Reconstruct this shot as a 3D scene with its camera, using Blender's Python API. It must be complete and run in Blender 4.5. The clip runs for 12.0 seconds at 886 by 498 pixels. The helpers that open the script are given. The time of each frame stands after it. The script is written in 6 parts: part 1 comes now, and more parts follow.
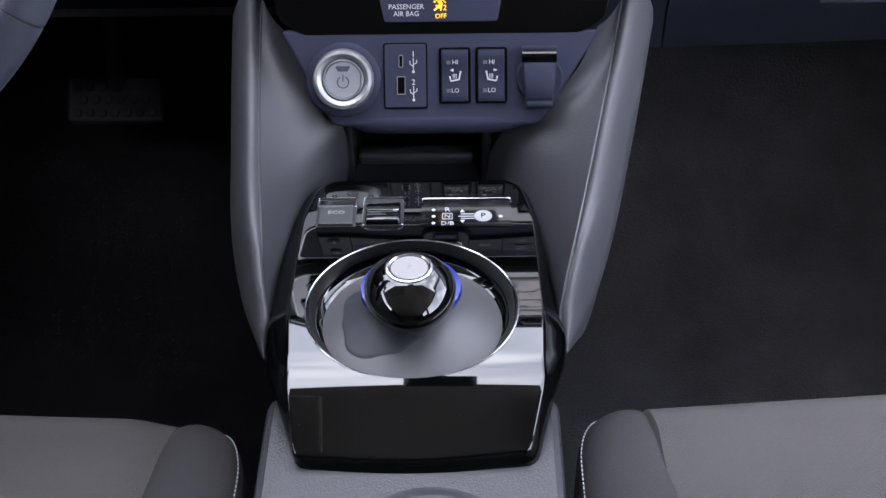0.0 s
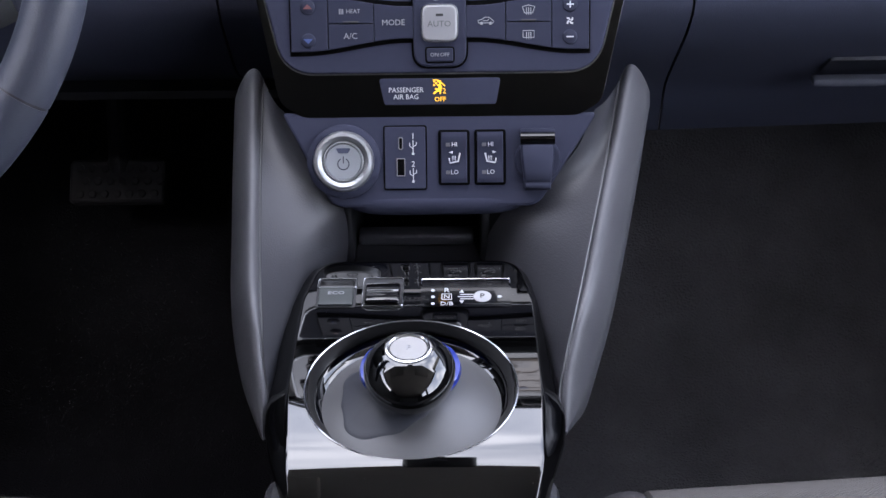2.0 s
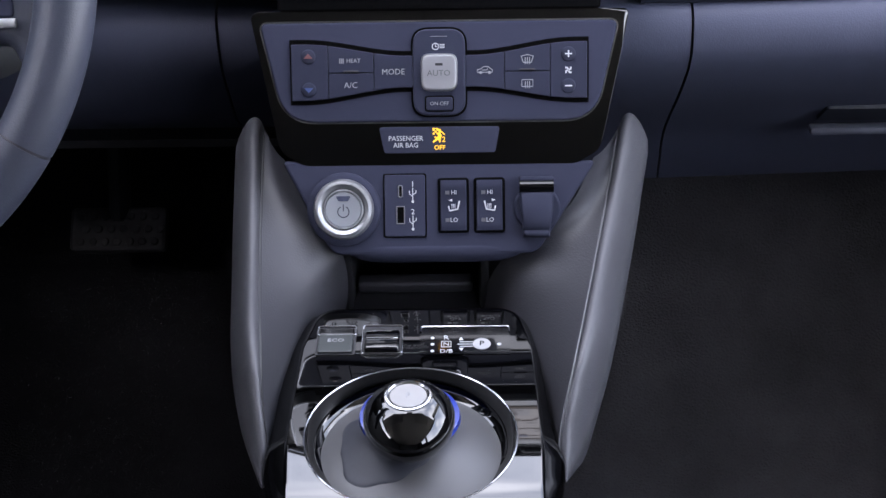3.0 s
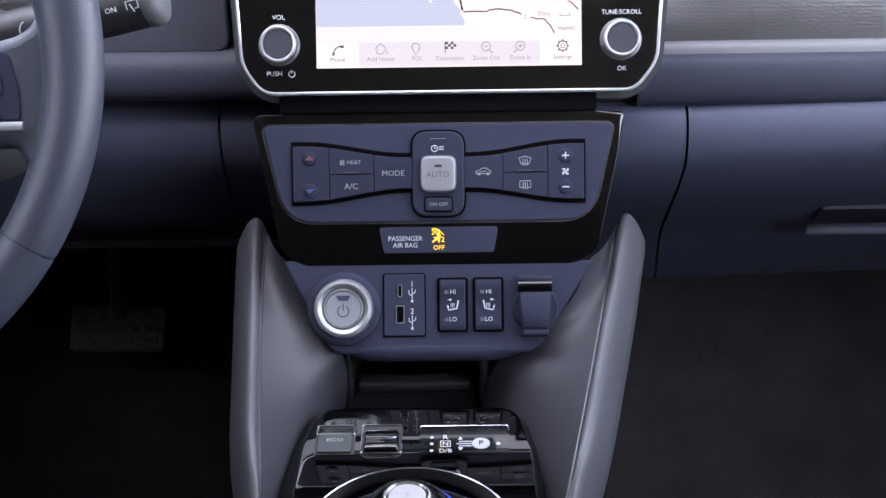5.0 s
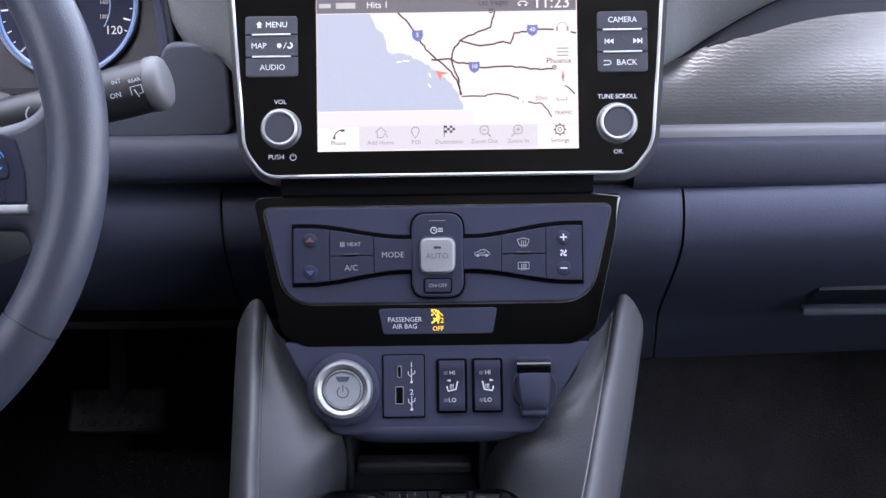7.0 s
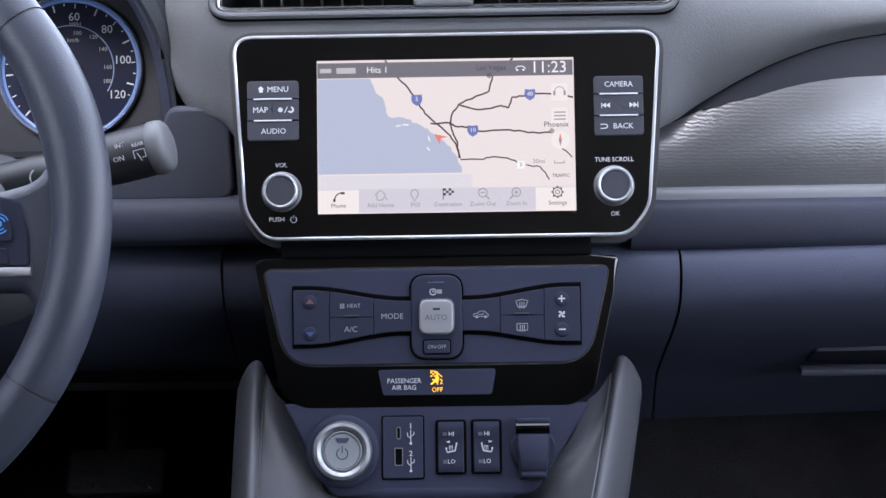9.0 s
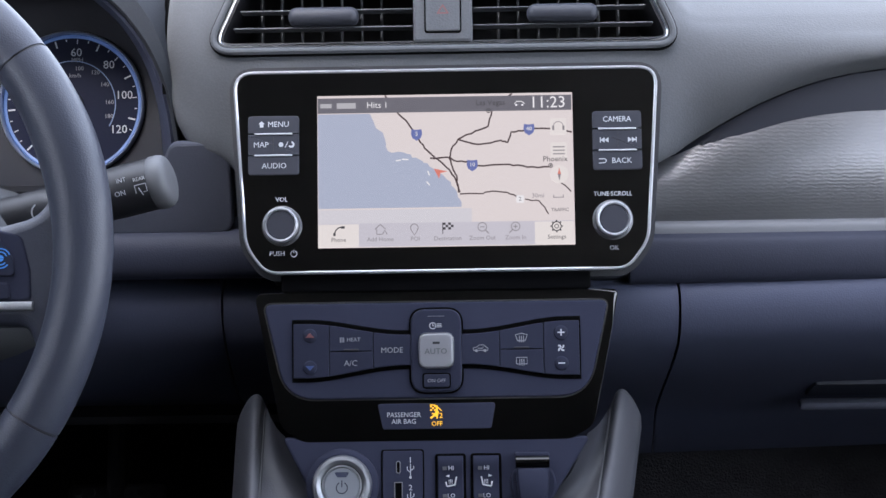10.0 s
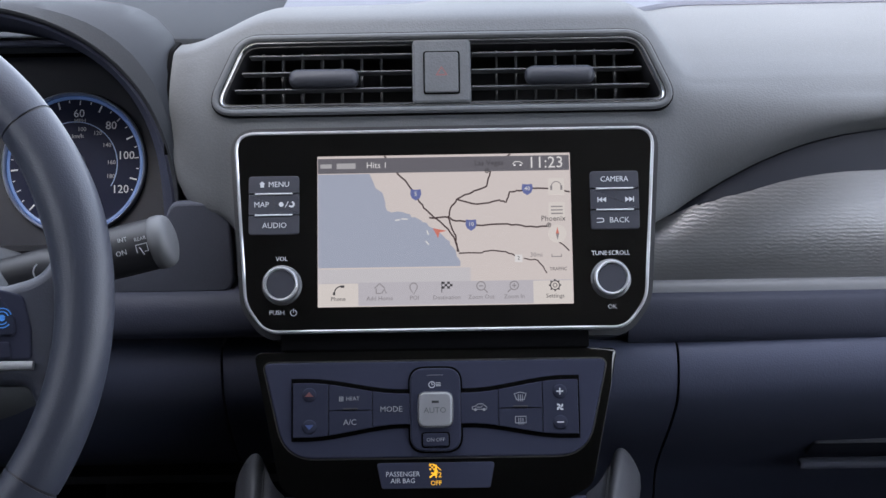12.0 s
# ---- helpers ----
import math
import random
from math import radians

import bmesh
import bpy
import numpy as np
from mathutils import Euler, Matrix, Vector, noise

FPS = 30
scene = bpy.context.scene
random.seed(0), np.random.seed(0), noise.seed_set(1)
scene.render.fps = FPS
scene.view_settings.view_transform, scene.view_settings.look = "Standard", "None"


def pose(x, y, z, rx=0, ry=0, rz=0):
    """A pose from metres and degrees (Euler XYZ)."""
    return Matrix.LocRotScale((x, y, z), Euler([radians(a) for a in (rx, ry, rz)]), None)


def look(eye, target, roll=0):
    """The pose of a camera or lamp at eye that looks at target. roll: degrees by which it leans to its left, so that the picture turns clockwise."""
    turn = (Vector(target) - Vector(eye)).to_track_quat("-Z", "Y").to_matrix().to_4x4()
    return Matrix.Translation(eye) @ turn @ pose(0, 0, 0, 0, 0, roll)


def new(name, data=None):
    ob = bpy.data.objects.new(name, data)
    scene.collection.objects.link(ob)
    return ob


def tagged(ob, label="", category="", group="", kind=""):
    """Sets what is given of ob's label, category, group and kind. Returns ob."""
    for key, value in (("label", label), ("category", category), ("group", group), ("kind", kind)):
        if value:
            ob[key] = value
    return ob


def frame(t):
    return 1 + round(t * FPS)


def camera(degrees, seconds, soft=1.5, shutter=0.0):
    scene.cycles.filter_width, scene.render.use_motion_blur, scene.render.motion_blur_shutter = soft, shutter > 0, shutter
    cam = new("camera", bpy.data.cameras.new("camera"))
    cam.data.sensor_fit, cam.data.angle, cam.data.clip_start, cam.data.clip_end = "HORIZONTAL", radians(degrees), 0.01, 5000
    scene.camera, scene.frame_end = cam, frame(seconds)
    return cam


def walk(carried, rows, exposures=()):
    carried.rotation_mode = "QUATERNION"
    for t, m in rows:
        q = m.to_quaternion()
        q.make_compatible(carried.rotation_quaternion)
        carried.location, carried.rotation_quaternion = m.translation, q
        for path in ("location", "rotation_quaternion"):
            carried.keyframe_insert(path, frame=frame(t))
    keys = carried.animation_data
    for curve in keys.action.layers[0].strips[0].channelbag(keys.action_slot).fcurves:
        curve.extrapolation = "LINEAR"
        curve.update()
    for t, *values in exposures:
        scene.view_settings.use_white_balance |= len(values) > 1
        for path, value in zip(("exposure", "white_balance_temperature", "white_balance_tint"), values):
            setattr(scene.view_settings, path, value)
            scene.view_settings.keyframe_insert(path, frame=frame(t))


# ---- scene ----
cam = camera(37.84, 12.0)
ROWS = [
    (0.0, 0.0000, 0.0000, 0.9500, -36.68, 0.96, 0.43),
    (0.5, 0.0000, -0.0005, 0.9503, -35.96, 0.95, 0.43),
    (1.0, 0.0000, -0.0012, 0.9507, -35.07, 0.94, 0.43),
    (1.5, 0.0001, -0.0020, 0.9512, -34.16, 0.93, 0.42),
    (2.0, 0.0001, -0.0030, 0.9517, -33.09, 0.93, 0.42),
    (2.5, 0.0001, -0.0041, 0.9523, -32.02, 0.93, 0.41),
    (3.0, 0.0002, -0.0052, 0.9530, -30.98, 0.93, 0.40),
    (5.0, 0.0004, -0.0108, 0.9562, -26.58, 0.94, 0.36),
    (5.5, 0.0004, -0.0123, 0.9570, -25.50, 0.94, 0.35),
    (6.0, 0.0005, -0.0138, 0.9579, -24.56, 0.95, 0.34),
    (6.5, 0.0005, -0.0154, 0.9588, -23.76, 0.95, 0.33),
    (7.0, 0.0006, -0.0170, 0.9597, -23.02, 0.96, 0.32),
    (9.0, 0.0008, -0.0231, 0.9633, -20.36, 0.99, 0.27),
    (9.5, 0.0008, -0.0246, 0.9641, -19.62, 1.00, 0.26),
    (10.0, 0.0009, -0.0259, 0.9649, -18.89, 1.01, 0.25),
    (10.5, 0.0009, -0.0272, 0.9656, -18.27, 1.01, 0.23),
    (11.0, 0.0009, -0.0284, 0.9663, -17.65, 1.02, 0.22),
    (11.5, 0.0010, -0.0295, 0.9670, -17.01, 1.03, 0.21),
    (12.0, 0.0010, -0.0305, 0.9675, -16.34, 1.03, 0.20),
]
EXPOSURES = [(0, 4.14, 6550, 14.5), (6, 4.20, 6320, 16.5), (7, 4.15, 6260, 15.5), (9.5, 3.64, 6170, 13), (12, 3.20, 6360, 10.5)]
walk(cam, [(t, pose(x, y, z, 90 + pitch, roll, yaw)) for t, x, y, z, pitch, roll, yaw in ROWS], EXPOSURES)

# ---- light ----
world = bpy.data.worlds.new("world")
scene.world = world
world.use_nodes = True
wn = world.node_tree
sky = wn.nodes.new("ShaderNodeTexSky")
sky.sky_type, sky.sun_disc = "NISHITA", False
sky.sun_elevation, sky.sun_rotation = radians(48), radians(200)
sky.dust_density, sky.air_density = 3.0, 1.0
pale = wn.nodes.new("ShaderNodeHueSaturation")
pale.inputs["Saturation"].default_value = 0.62
wn.links.new(sky.outputs["Color"], pale.inputs["Color"])
wc, cloud, rise, cover = (wn.nodes.new("ShaderNode" + n) for n in ("TexCoord", "TexNoise", "MapRange", "Mix"))
cloud.inputs["Scale"].default_value, cloud.inputs["Detail"].default_value = 3.4, 7
rise.inputs["From Min"].default_value, rise.inputs["From Max"].default_value = 0.40, 0.66
wn.links.new(wc.outputs["Generated"], cloud.inputs["Vector"])
wn.links.new(cloud.outputs["Fac"], rise.inputs["Value"])
cover.data_type = "RGBA"
cover.inputs["B"].default_value = (4.5, 4.75, 5.3, 1)
wn.links.new(rise.outputs[0], cover.inputs["Factor"])
wn.links.new(pale.outputs["Color"], cover.inputs["A"])
wn.links.new(cover.outputs["Result"], wn.nodes["Background"].inputs["Color"])
wn.nodes["Background"].inputs["Strength"].default_value = 0.15
sun = new("sun", bpy.data.lights.new("sun", "SUN"))
sun.data.energy, sun.data.angle, sun.data.color = 0.5, radians(20), (1.0, 0.96, 0.9)
sun.matrix_world = look((-3, -9, 10), (0, 0, 0))


# ---- materials ----
def material(name, color, rough=0.5, metal=0.0, vary=0.12, coarse=6.0, fine=900.0, relief=0.15, depth=0.0004, coat=0.0, cells=False, emit=0.0, rough_vary=0.08, spec=0.5):
    """A procedural surface: two scales of colour change, uneven gloss and a fine grain."""
    m = bpy.data.materials.new(name)
    m.use_nodes = True
    t, p = m.node_tree, m.node_tree.nodes["Principled BSDF"]
    link, node = t.links.new, t.nodes.new
    at = node("ShaderNodeTexCoord").outputs["Object"]
    big, small = node("ShaderNodeTexNoise"), node("ShaderNodeTexVoronoi" if cells else "ShaderNodeTexNoise")
    big.inputs["Scale"].default_value, big.inputs["Detail"].default_value = coarse, 4
    small.inputs["Scale"].default_value = fine
    link(at, big.inputs["Vector"])
    link(at, small.inputs["Vector"])
    grain = small.outputs["Distance"] if cells else small.outputs["Fac"]
    mixed = node("ShaderNodeMath")
    mixed.operation = "MULTIPLY_ADD"
    mixed.inputs[1].default_value = 0.35
    link(grain, mixed.inputs[0])
    link(big.outputs["Fac"], mixed.inputs[2])
    ramp = node("ShaderNodeMapRange")
    ramp.inputs["From Min"].default_value, ramp.inputs["From Max"].default_value = 0.35, 1.0
    ramp.inputs["To Min"].default_value, ramp.inputs["To Max"].default_value = 1 - vary, 1 + vary
    link(mixed.outputs[0], ramp.inputs["Value"])
    tint = node("ShaderNodeVectorMath")
    tint.operation = "SCALE"
    tint.inputs[0].default_value = [c * (1 if metal > 0.3 or emit else 0.78) for c in color]
    link(ramp.outputs[0], tint.inputs["Scale"])
    link(tint.outputs[0], p.inputs["Base Color"])
    gloss = node("ShaderNodeMapRange")
    gloss.inputs["To Min"].default_value, gloss.inputs["To Max"].default_value = max(0.02, rough - rough_vary), min(1, rough + rough_vary)
    link(big.outputs["Fac"], gloss.inputs["Value"])
    link(gloss.outputs[0], p.inputs["Roughness"])
    p.inputs["Metallic"].default_value = metal
    p.inputs["Specular IOR Level"].default_value = spec
    p.inputs["Coat Weight"].default_value = coat
    p.inputs["Coat Roughness"].default_value, p.inputs["Coat IOR"].default_value = 0.015, 1.56
    if relief:
        b = node("ShaderNodeBump")
        b.inputs["Strength"].default_value, b.inputs["Distance"].default_value = relief, depth
        link(grain, b.inputs["Height"])
        link(b.outputs[0], p.inputs["Normal"])
    if emit:
        p.inputs["Emission Color"].default_value = (*color, 1)
        p.inputs["Emission Strength"].default_value = emit
    return m


M_PAD = material("soft_dash_skin", (0.100, 0.104, 0.110), 0.8, spec=0.14, cells=True, fine=700, relief=0.25, depth=0.0005)
M_LOWER = material("hard_dash_plastic", (0.054, 0.060, 0.092), 0.55, spec=0.2, cells=True, fine=900, relief=0.2)
M_FACE = material("satin_panel_plastic", (0.0345, 0.0370, 0.0585), 0.6, spec=0.03, fine=2500, relief=0.06)
M_KEY = material("key_plastic", (0.0285, 0.0308, 0.049), 0.5, spec=0.05, fine=2500, relief=0.04)
M_SIDEKEY = material("grey_key_plastic", (0.047, 0.048, 0.058), 0.5, spec=0.1, fine=2500, relief=0.04)
M_BLACK = material("matt_black_plastic", (0.011, 0.0112, 0.014), 0.5, fine=1500, relief=0.1)
M_GLOSS = material("piano_black", (0.0006, 0.0006, 0.0007), 0.05, vary=0.1, relief=0, coat=1.0, rough_vary=0.02, spec=0.1)
M_CHROME = material("bright_chrome", (0.55, 0.56, 0.58), 0.14, 1.0, vary=0.04, relief=0, rough_vary=0.05)
M_SATIN = material("satin_silver", (0.46, 0.47, 0.49), 0.38, 0.75, vary=0.05, fine=3000, relief=0.03)
M_SILVERKEY = material("silver_painted_key", (0.255, 0.255, 0.268), 0.45, 0.3, vary=0.05, fine=3000, relief=0.05)
M_WHITE = material("white_print", (0.50, 0.51, 0.53), 0.5, vary=0.05, relief=0)
M_GREY = material("grey_print", (0.24, 0.245, 0.26), 0.5, vary=0.05, relief=0)
M_LEATHER = material("wheel_leather", (0.040, 0.045, 0.065), 0.42, cells=True, fine=1100, relief=0.3, depth=0.0003)
M_BOLSTER = material("stitched_bolster_skin", (0.060, 0.060, 0.067), 0.42, spec=0.4, cells=True, fine=800, relief=0.22)
M_CARPET = material("black_carpet", (0.0140, 0.0142, 0.0185), 0.95, spec=0.08, vary=0.3, coarse=12, fine=500, relief=0.8, depth=0.003)
M_SEAT = material("grey_seat_cloth", (0.085, 0.080, 0.076), 0.92, vary=0.14, coarse=9, fine=900, relief=0.6, depth=0.001, spec=0.2)
M_SEATDARK = material("dark_seat_cloth", (0.052, 0.049, 0.051), 0.9, vary=0.14, coarse=9, fine=900, relief=0.5, depth=0.0006, spec=0.2)
M_THREAD = material("white_thread", (0.6, 0.6, 0.6), 0.8, vary=0.1, relief=0)
M_BOOT = material("satin_grey_dish", (0.070, 0.069, 0.072), 0.40, fine=2500, relief=0.05)
M_GATE = material("blue_grey_gate", (0.031, 0.033, 0.042), 0.5, spec=0.3, fine=2500, relief=0.05)
M_BLUE = material("blue_collar", (0.02, 0.045, 0.32), 0.25, 0.3, relief=0, coat=0.6)
M_ROOF = material("grey_headliner", (0.62, 0.60, 0.56), 0.95, fine=600, relief=0.3)
M_DOOR = material("door_trim", (0.05, 0.05, 0.053), 0.6, cells=True, fine=700)
M_VISOR = material("visor_cloth", (0.40, 0.385, 0.36), 0.9, fine=700, relief=0.3)
# Made this pale so the unseen ground bounces light up to the headliner.
M_GROUND = material("bounce_ground", (0.36, 0.355, 0.345), 0.9, coarse=2, fine=60)
M_AMBER = material("amber_lit_sign", (1.0, 0.50, 0.02), 0.5, relief=0, emit=0.055)
M_FRAME = material("brushed_silver_frame", (0.56, 0.57, 0.59), 0.34, 0.75, vary=0.04, relief=0)
# Near-flush strips and plates: depth shade of gaps put into the colour.
M_GAPSHADE = material("gap_shade", (0.0012, 0.0012, 0.0014), 0.9, relief=0, spec=0.05)
M_INNER = material("console_side_skin", (0.034, 0.034, 0.040), 0.48, spec=0.4, cells=True, fine=800, relief=0.22)
M_RUBBER = material("black_rubber", (0.013, 0.013, 0.019), 0.75, fine=1500, relief=0.2)
M_PORT = material("dull_port_metal", (0.10, 0.10, 0.105), 0.4, 0.6, relief=0)
M_FLANK = material("satin_black_flank", (0.0012, 0.0012, 0.0014), 0.10, relief=0, spec=0.4, rough_vary=0.03)
M_RINGSILVER = material("brushed_ring", (0.25, 0.255, 0.265), 0.40, 0.75, vary=0.05, fine=3000, relief=0.03)
# Paler than the carpet: the brighter passenger footwell put into the colour.
M_LITCARPET = material("lit_carpet_pile", (0.063, 0.062, 0.067), 0.95, vary=0.35, coarse=14, fine=420, relief=0.9, depth=0.003, spec=0.08)
M_SIDE = material("column_panel_plastic", (0.060, 0.064, 0.083), 0.6, cells=True, fine=800, relief=0.2, spec=0.3)
M_HOOD = material("hood_plastic", (0.033, 0.036, 0.042), 0.75, cells=True, fine=800, relief=0.2, spec=0.15)
M_DASHTOP = material("dark_dash_top", (0.030, 0.033, 0.038), 0.9, cells=True, fine=700, relief=0.2, spec=0.05)
# Darker than the lower dash plastic: shade under the trim put into the colour.
M_BAND = material("shaded_band_plastic", (0.026, 0.0285, 0.045), 0.6, cells=True, fine=900, relief=0.2, spec=0.25)
M_REAR = material("rear_console_skin", (0.033, 0.033, 0.037), 0.42, cells=True, fine=700, relief=0.4, spec=0.4)
M_PUSH = material("pale_push_face", (0.31, 0.325, 0.35), 0.42, 0.3, vary=0.05, fine=3000, relief=0.03)
M_TIP = material("grey_stalk_tip", (0.095, 0.097, 0.103), 0.55, fine=1500, relief=0.1)
M_LENS = material("blue_grey_lens", (0.060, 0.068, 0.105), 0.25, relief=0)
M_ECO = material("eco_key_plastic", (0.028, 0.034, 0.034), 0.4, relief=0)
M_COWL = material("dull_black_cowl", (0.004, 0.004, 0.0045), 0.95, fine=900, relief=0.2, spec=0.02)
# Carries the painted shadow of the pad lip; also colours the cluster panel.
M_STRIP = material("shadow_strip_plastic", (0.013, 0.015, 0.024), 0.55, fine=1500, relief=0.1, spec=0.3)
M_SLAT = material("vent_slat_plastic", (0.105, 0.107, 0.114), 0.4, fine=2000, relief=0.05)
M_DIM = material("dim_print", (0.09, 0.09, 0.095), 0.5, vary=0.05, relief=0)
M_PALE = material("pale_pad_edge", (0.105, 0.107, 0.115), 0.5, fine=1500, relief=0.1)


def twill(m, period=0.0017, strength=0.32):
    """Adds the fine slanting ribs of a woven cloth."""
    t, p = m.node_tree, m.node_tree.nodes["Principled BSDF"]
    at, turn, wave, bump = (t.nodes.new("ShaderNode" + n) for n in ("TexCoord", "Mapping", "TexWave", "Bump"))
    turn.inputs["Rotation"].default_value = (0, 0, radians(52))
    wave.inputs["Scale"].default_value, wave.inputs["Distortion"].default_value = 0.314 / period, 0.6
    bump.inputs["Strength"].default_value, bump.inputs["Distance"].default_value = strength, 0.0006
    t.links.new(at.outputs["Object"], turn.inputs["Vector"])
    t.links.new(turn.outputs[0], wave.inputs["Vector"])
    t.links.new(wave.outputs["Fac"], bump.inputs["Height"])
    t.links.new(p.inputs["Normal"].links[0].from_socket, bump.inputs["Normal"])
    t.links.new(bump.outputs[0], p.inputs["Normal"])


twill(M_SEAT)
twill(M_SEATDARK)


# ---- helpers for building ----
def thing(name, m, label, category, group="", kind=""):
    ob = new(name)
    ob.matrix_world = m
    ob.empty_display_size = 0.05
    ob["base"] = 1
    return tagged(ob, label, category, group, kind)


def root_of(ob):
    while ob.parent:
        ob = ob.parent
    return ob


def smooth_by_angle(me, angle=35):
    """Smooth faces, with edges sharper than the angle kept crisp."""
    bm = bmesh.new()
    bm.from_mesh(me)
    for face in bm.faces:
        face.smooth = len(face.verts) < 5
    for edge in bm.edges:
        edge.smooth = not (len(edge.link_faces) == 2 and edge.calc_face_angle(0) > radians(angle))
    bm.to_mesh(me)
    bm.free()


def part(name, bm, mat, parent, label="", m=None, angle=35, kind=""):
    """Links a bmesh, given in the frame m, as one mesh under a thing or a part."""
    me = bpy.data.meshes.new(name)
    bmesh.ops.recalc_face_normals(bm, faces=bm.faces[:])
    bm.to_mesh(me)
    bm.free()
    me.materials.append(mat)
    return link_part(name, me, parent, label, m, angle, kind)


def link_part(name, me, parent, label="", m=None, angle=35, kind=""):
    base = root_of(parent).matrix_basis.copy() if parent else Matrix()
    me.transform(base.inverted() @ (m or Matrix()))
    smooth_by_angle(me, angle)
    ob = new(name, me)
    if parent:
        ob.parent = parent
    return tagged(ob, label, kind=kind)


def whole(name, bm, mat, label, category, kind="", m=None, group=""):
    """A thing of one mesh."""
    ob = part(name, bm, mat, None, label, m)
    return tagged(ob, label, category, group, kind)


def box(size, at=(0, 0, 0), bevel=0.0, seg=2, turn=None):
    bm = bmesh.new()
    bmesh.ops.create_cube(bm, size=1)
    bmesh.ops.scale(bm, vec=size, verts=bm.verts)
    if bevel:
        bmesh.ops.bevel(bm, geom=bm.edges[:], offset=bevel, segments=seg, affect="EDGES", profile=0.5)
    bm.transform(Matrix.Translation(at) @ (turn or Matrix()))
    return bm


def rounded(points, radius, seg=6):
    """A closed outline with rounded corners; radius may be a list."""
    n, out = len(points), []
    for i, p in enumerate(points):
        r = radius[i] if isinstance(radius, (list, tuple)) else radius
        p, a, b = Vector(p), Vector(points[i - 1]), Vector(points[(i + 1) % n])
        if r <= 0:
            out.append(p)
            continue
        da, db = (a - p).normalized(), (b - p).normalized()
        half = max(0.05, da.angle(db) / 2)
        cut = min(r / math.tan(half), (a - p).length * 0.49, (b - p).length * 0.49)
        s, e = p + da * cut, p + db * cut
        for k in range(seg + 1):
            f = k / seg
            out.append(s * (1 - f) ** 2 + p * 2 * f * (1 - f) + e * f * f)
    return out


def rect(u0, v0, u1, v1, r=0.0, seg=5):
    return rounded([(u0, v0), (u1, v0), (u1, v1), (u0, v1)], r, seg)


def plate(outline, h0, h1, bevel=0.0):
    """An outline in the frame's plane raised from h0 to h1, its upper edge bevelled."""
    bm = bmesh.new()
    pts = [Vector(p) for p in outline]
    loops = []
    levels = [(h0, 0)] + ([(h1 - bevel, 0), (h1 - bevel * 0.3, bevel * 0.3), (h1, bevel)] if bevel else [(h1, 0)])
    n = len(pts)
    for h, inset in levels:
        loop = []
        for i, p in enumerate(pts):
            d = (pts[(i + 1) % n] - pts[i - 1])
            nrm = Vector((-d.y, d.x)).normalized() if d.length > 1e-9 else Vector((0, 0))
            q = p + nrm * inset
            loop.append(bm.verts.new((q.x, q.y, h)))
        loops.append(loop)
    for a, b in zip(loops, loops[1:]):
        for i in range(n):
            bm.faces.new((a[i], a[(i + 1) % n], b[(i + 1) % n], b[i]))
    bm.faces.new(loops[-1])
    bm.faces.new(loops[0][::-1])
    return bm


def frame_band(outer, inner, h0, h1, crown=0.0):
    """A closed band between two outlines of as many points."""
    bm = bmesh.new()
    rings = []
    n = len(outer)
    for k in range(4):
        f = k / 3
        rings.append([bm.verts.new((o[0] * (1 - f) + i[0] * f, o[1] * (1 - f) + i[1] * f, h1 + (crown if k in (1, 2) else 0))) for o, i in zip(outer, inner)])
    low = [[bm.verts.new((o[0], o[1], h0)) for o in outer], [bm.verts.new((o[0], o[1], h0)) for o in inner]]
    chain = [low[0], *rings, low[1]]
    for a, b in zip(chain, chain[1:] + chain[:1]):
        for i in range(n):
            bm.faces.new((a[i], a[(i + 1) % n], b[(i + 1) % n], b[i]))
    return bm


def lathe(profile, seg=48, at=(0, 0, 0), squash=1.0, cap=True):
    """A profile of (radius, height) turned about the frame's normal."""
    bm = bmesh.new()
    rings = []
    for r, h in profile:
        rings.append([bm.verts.new((at[0] + r * math.cos(2 * math.pi * k / seg), at[1] + r * squash * math.sin(2 * math.pi * k / seg), at[2] + h)) for k in range(seg)])
    for a, b in zip(rings, rings[1:]):
        for i in range(seg):
            bm.faces.new((a[i], a[(i + 1) % seg], b[(i + 1) % seg], b[i]))
    if cap:
        bm.faces.new(rings[0][::-1])
        bm.faces.new(rings[-1])
    return bm


def spline(points, n):
    """n + 1 places along a smooth curve through a few points."""
    pts = [Vector(p) for p in points]
    pts = [pts[0] * 2 - pts[1], *pts, pts[-1] * 2 - pts[-2]]
    out, last = [], len(pts) - 3
    for k in range(n + 1):
        s = k / n * last
        i = min(int(s), last - 1)
        f = s - i
        a, b, c, d = pts[i:i + 4]
        out.append(0.5 * (2 * b + (c - a) * f + (2 * a - 5 * b + 4 * c - d) * f * f + (3 * b - a - 3 * c + d) * f ** 3))
    return out


def sheet(rows, thick=0.0, skip=None):
    """A grid surface through rows of places, with a thickness behind it."""
    bm = bmesh.new()
    grid = [[bm.verts.new(p) for p in row] for row in rows]
    for a, b in zip(grid, grid[1:]):
        for i in range(len(a) - 1):
            mid = (a[i].co + a[i + 1].co + b[i].co + b[i + 1].co) / 4
            if not (skip and skip(mid)):
                bm.faces.new((a[i], a[i + 1], b[i + 1], b[i]))
    loose = [v for v in bm.verts if not v.link_faces]
    bmesh.ops.delete(bm, geom=loose, context="VERTS")
    if thick:
        bmesh.ops.recalc_face_normals(bm, faces=bm.faces[:])
        bmesh.ops.solidify(bm, geom=bm.faces[:], thickness=thick)
    return bm


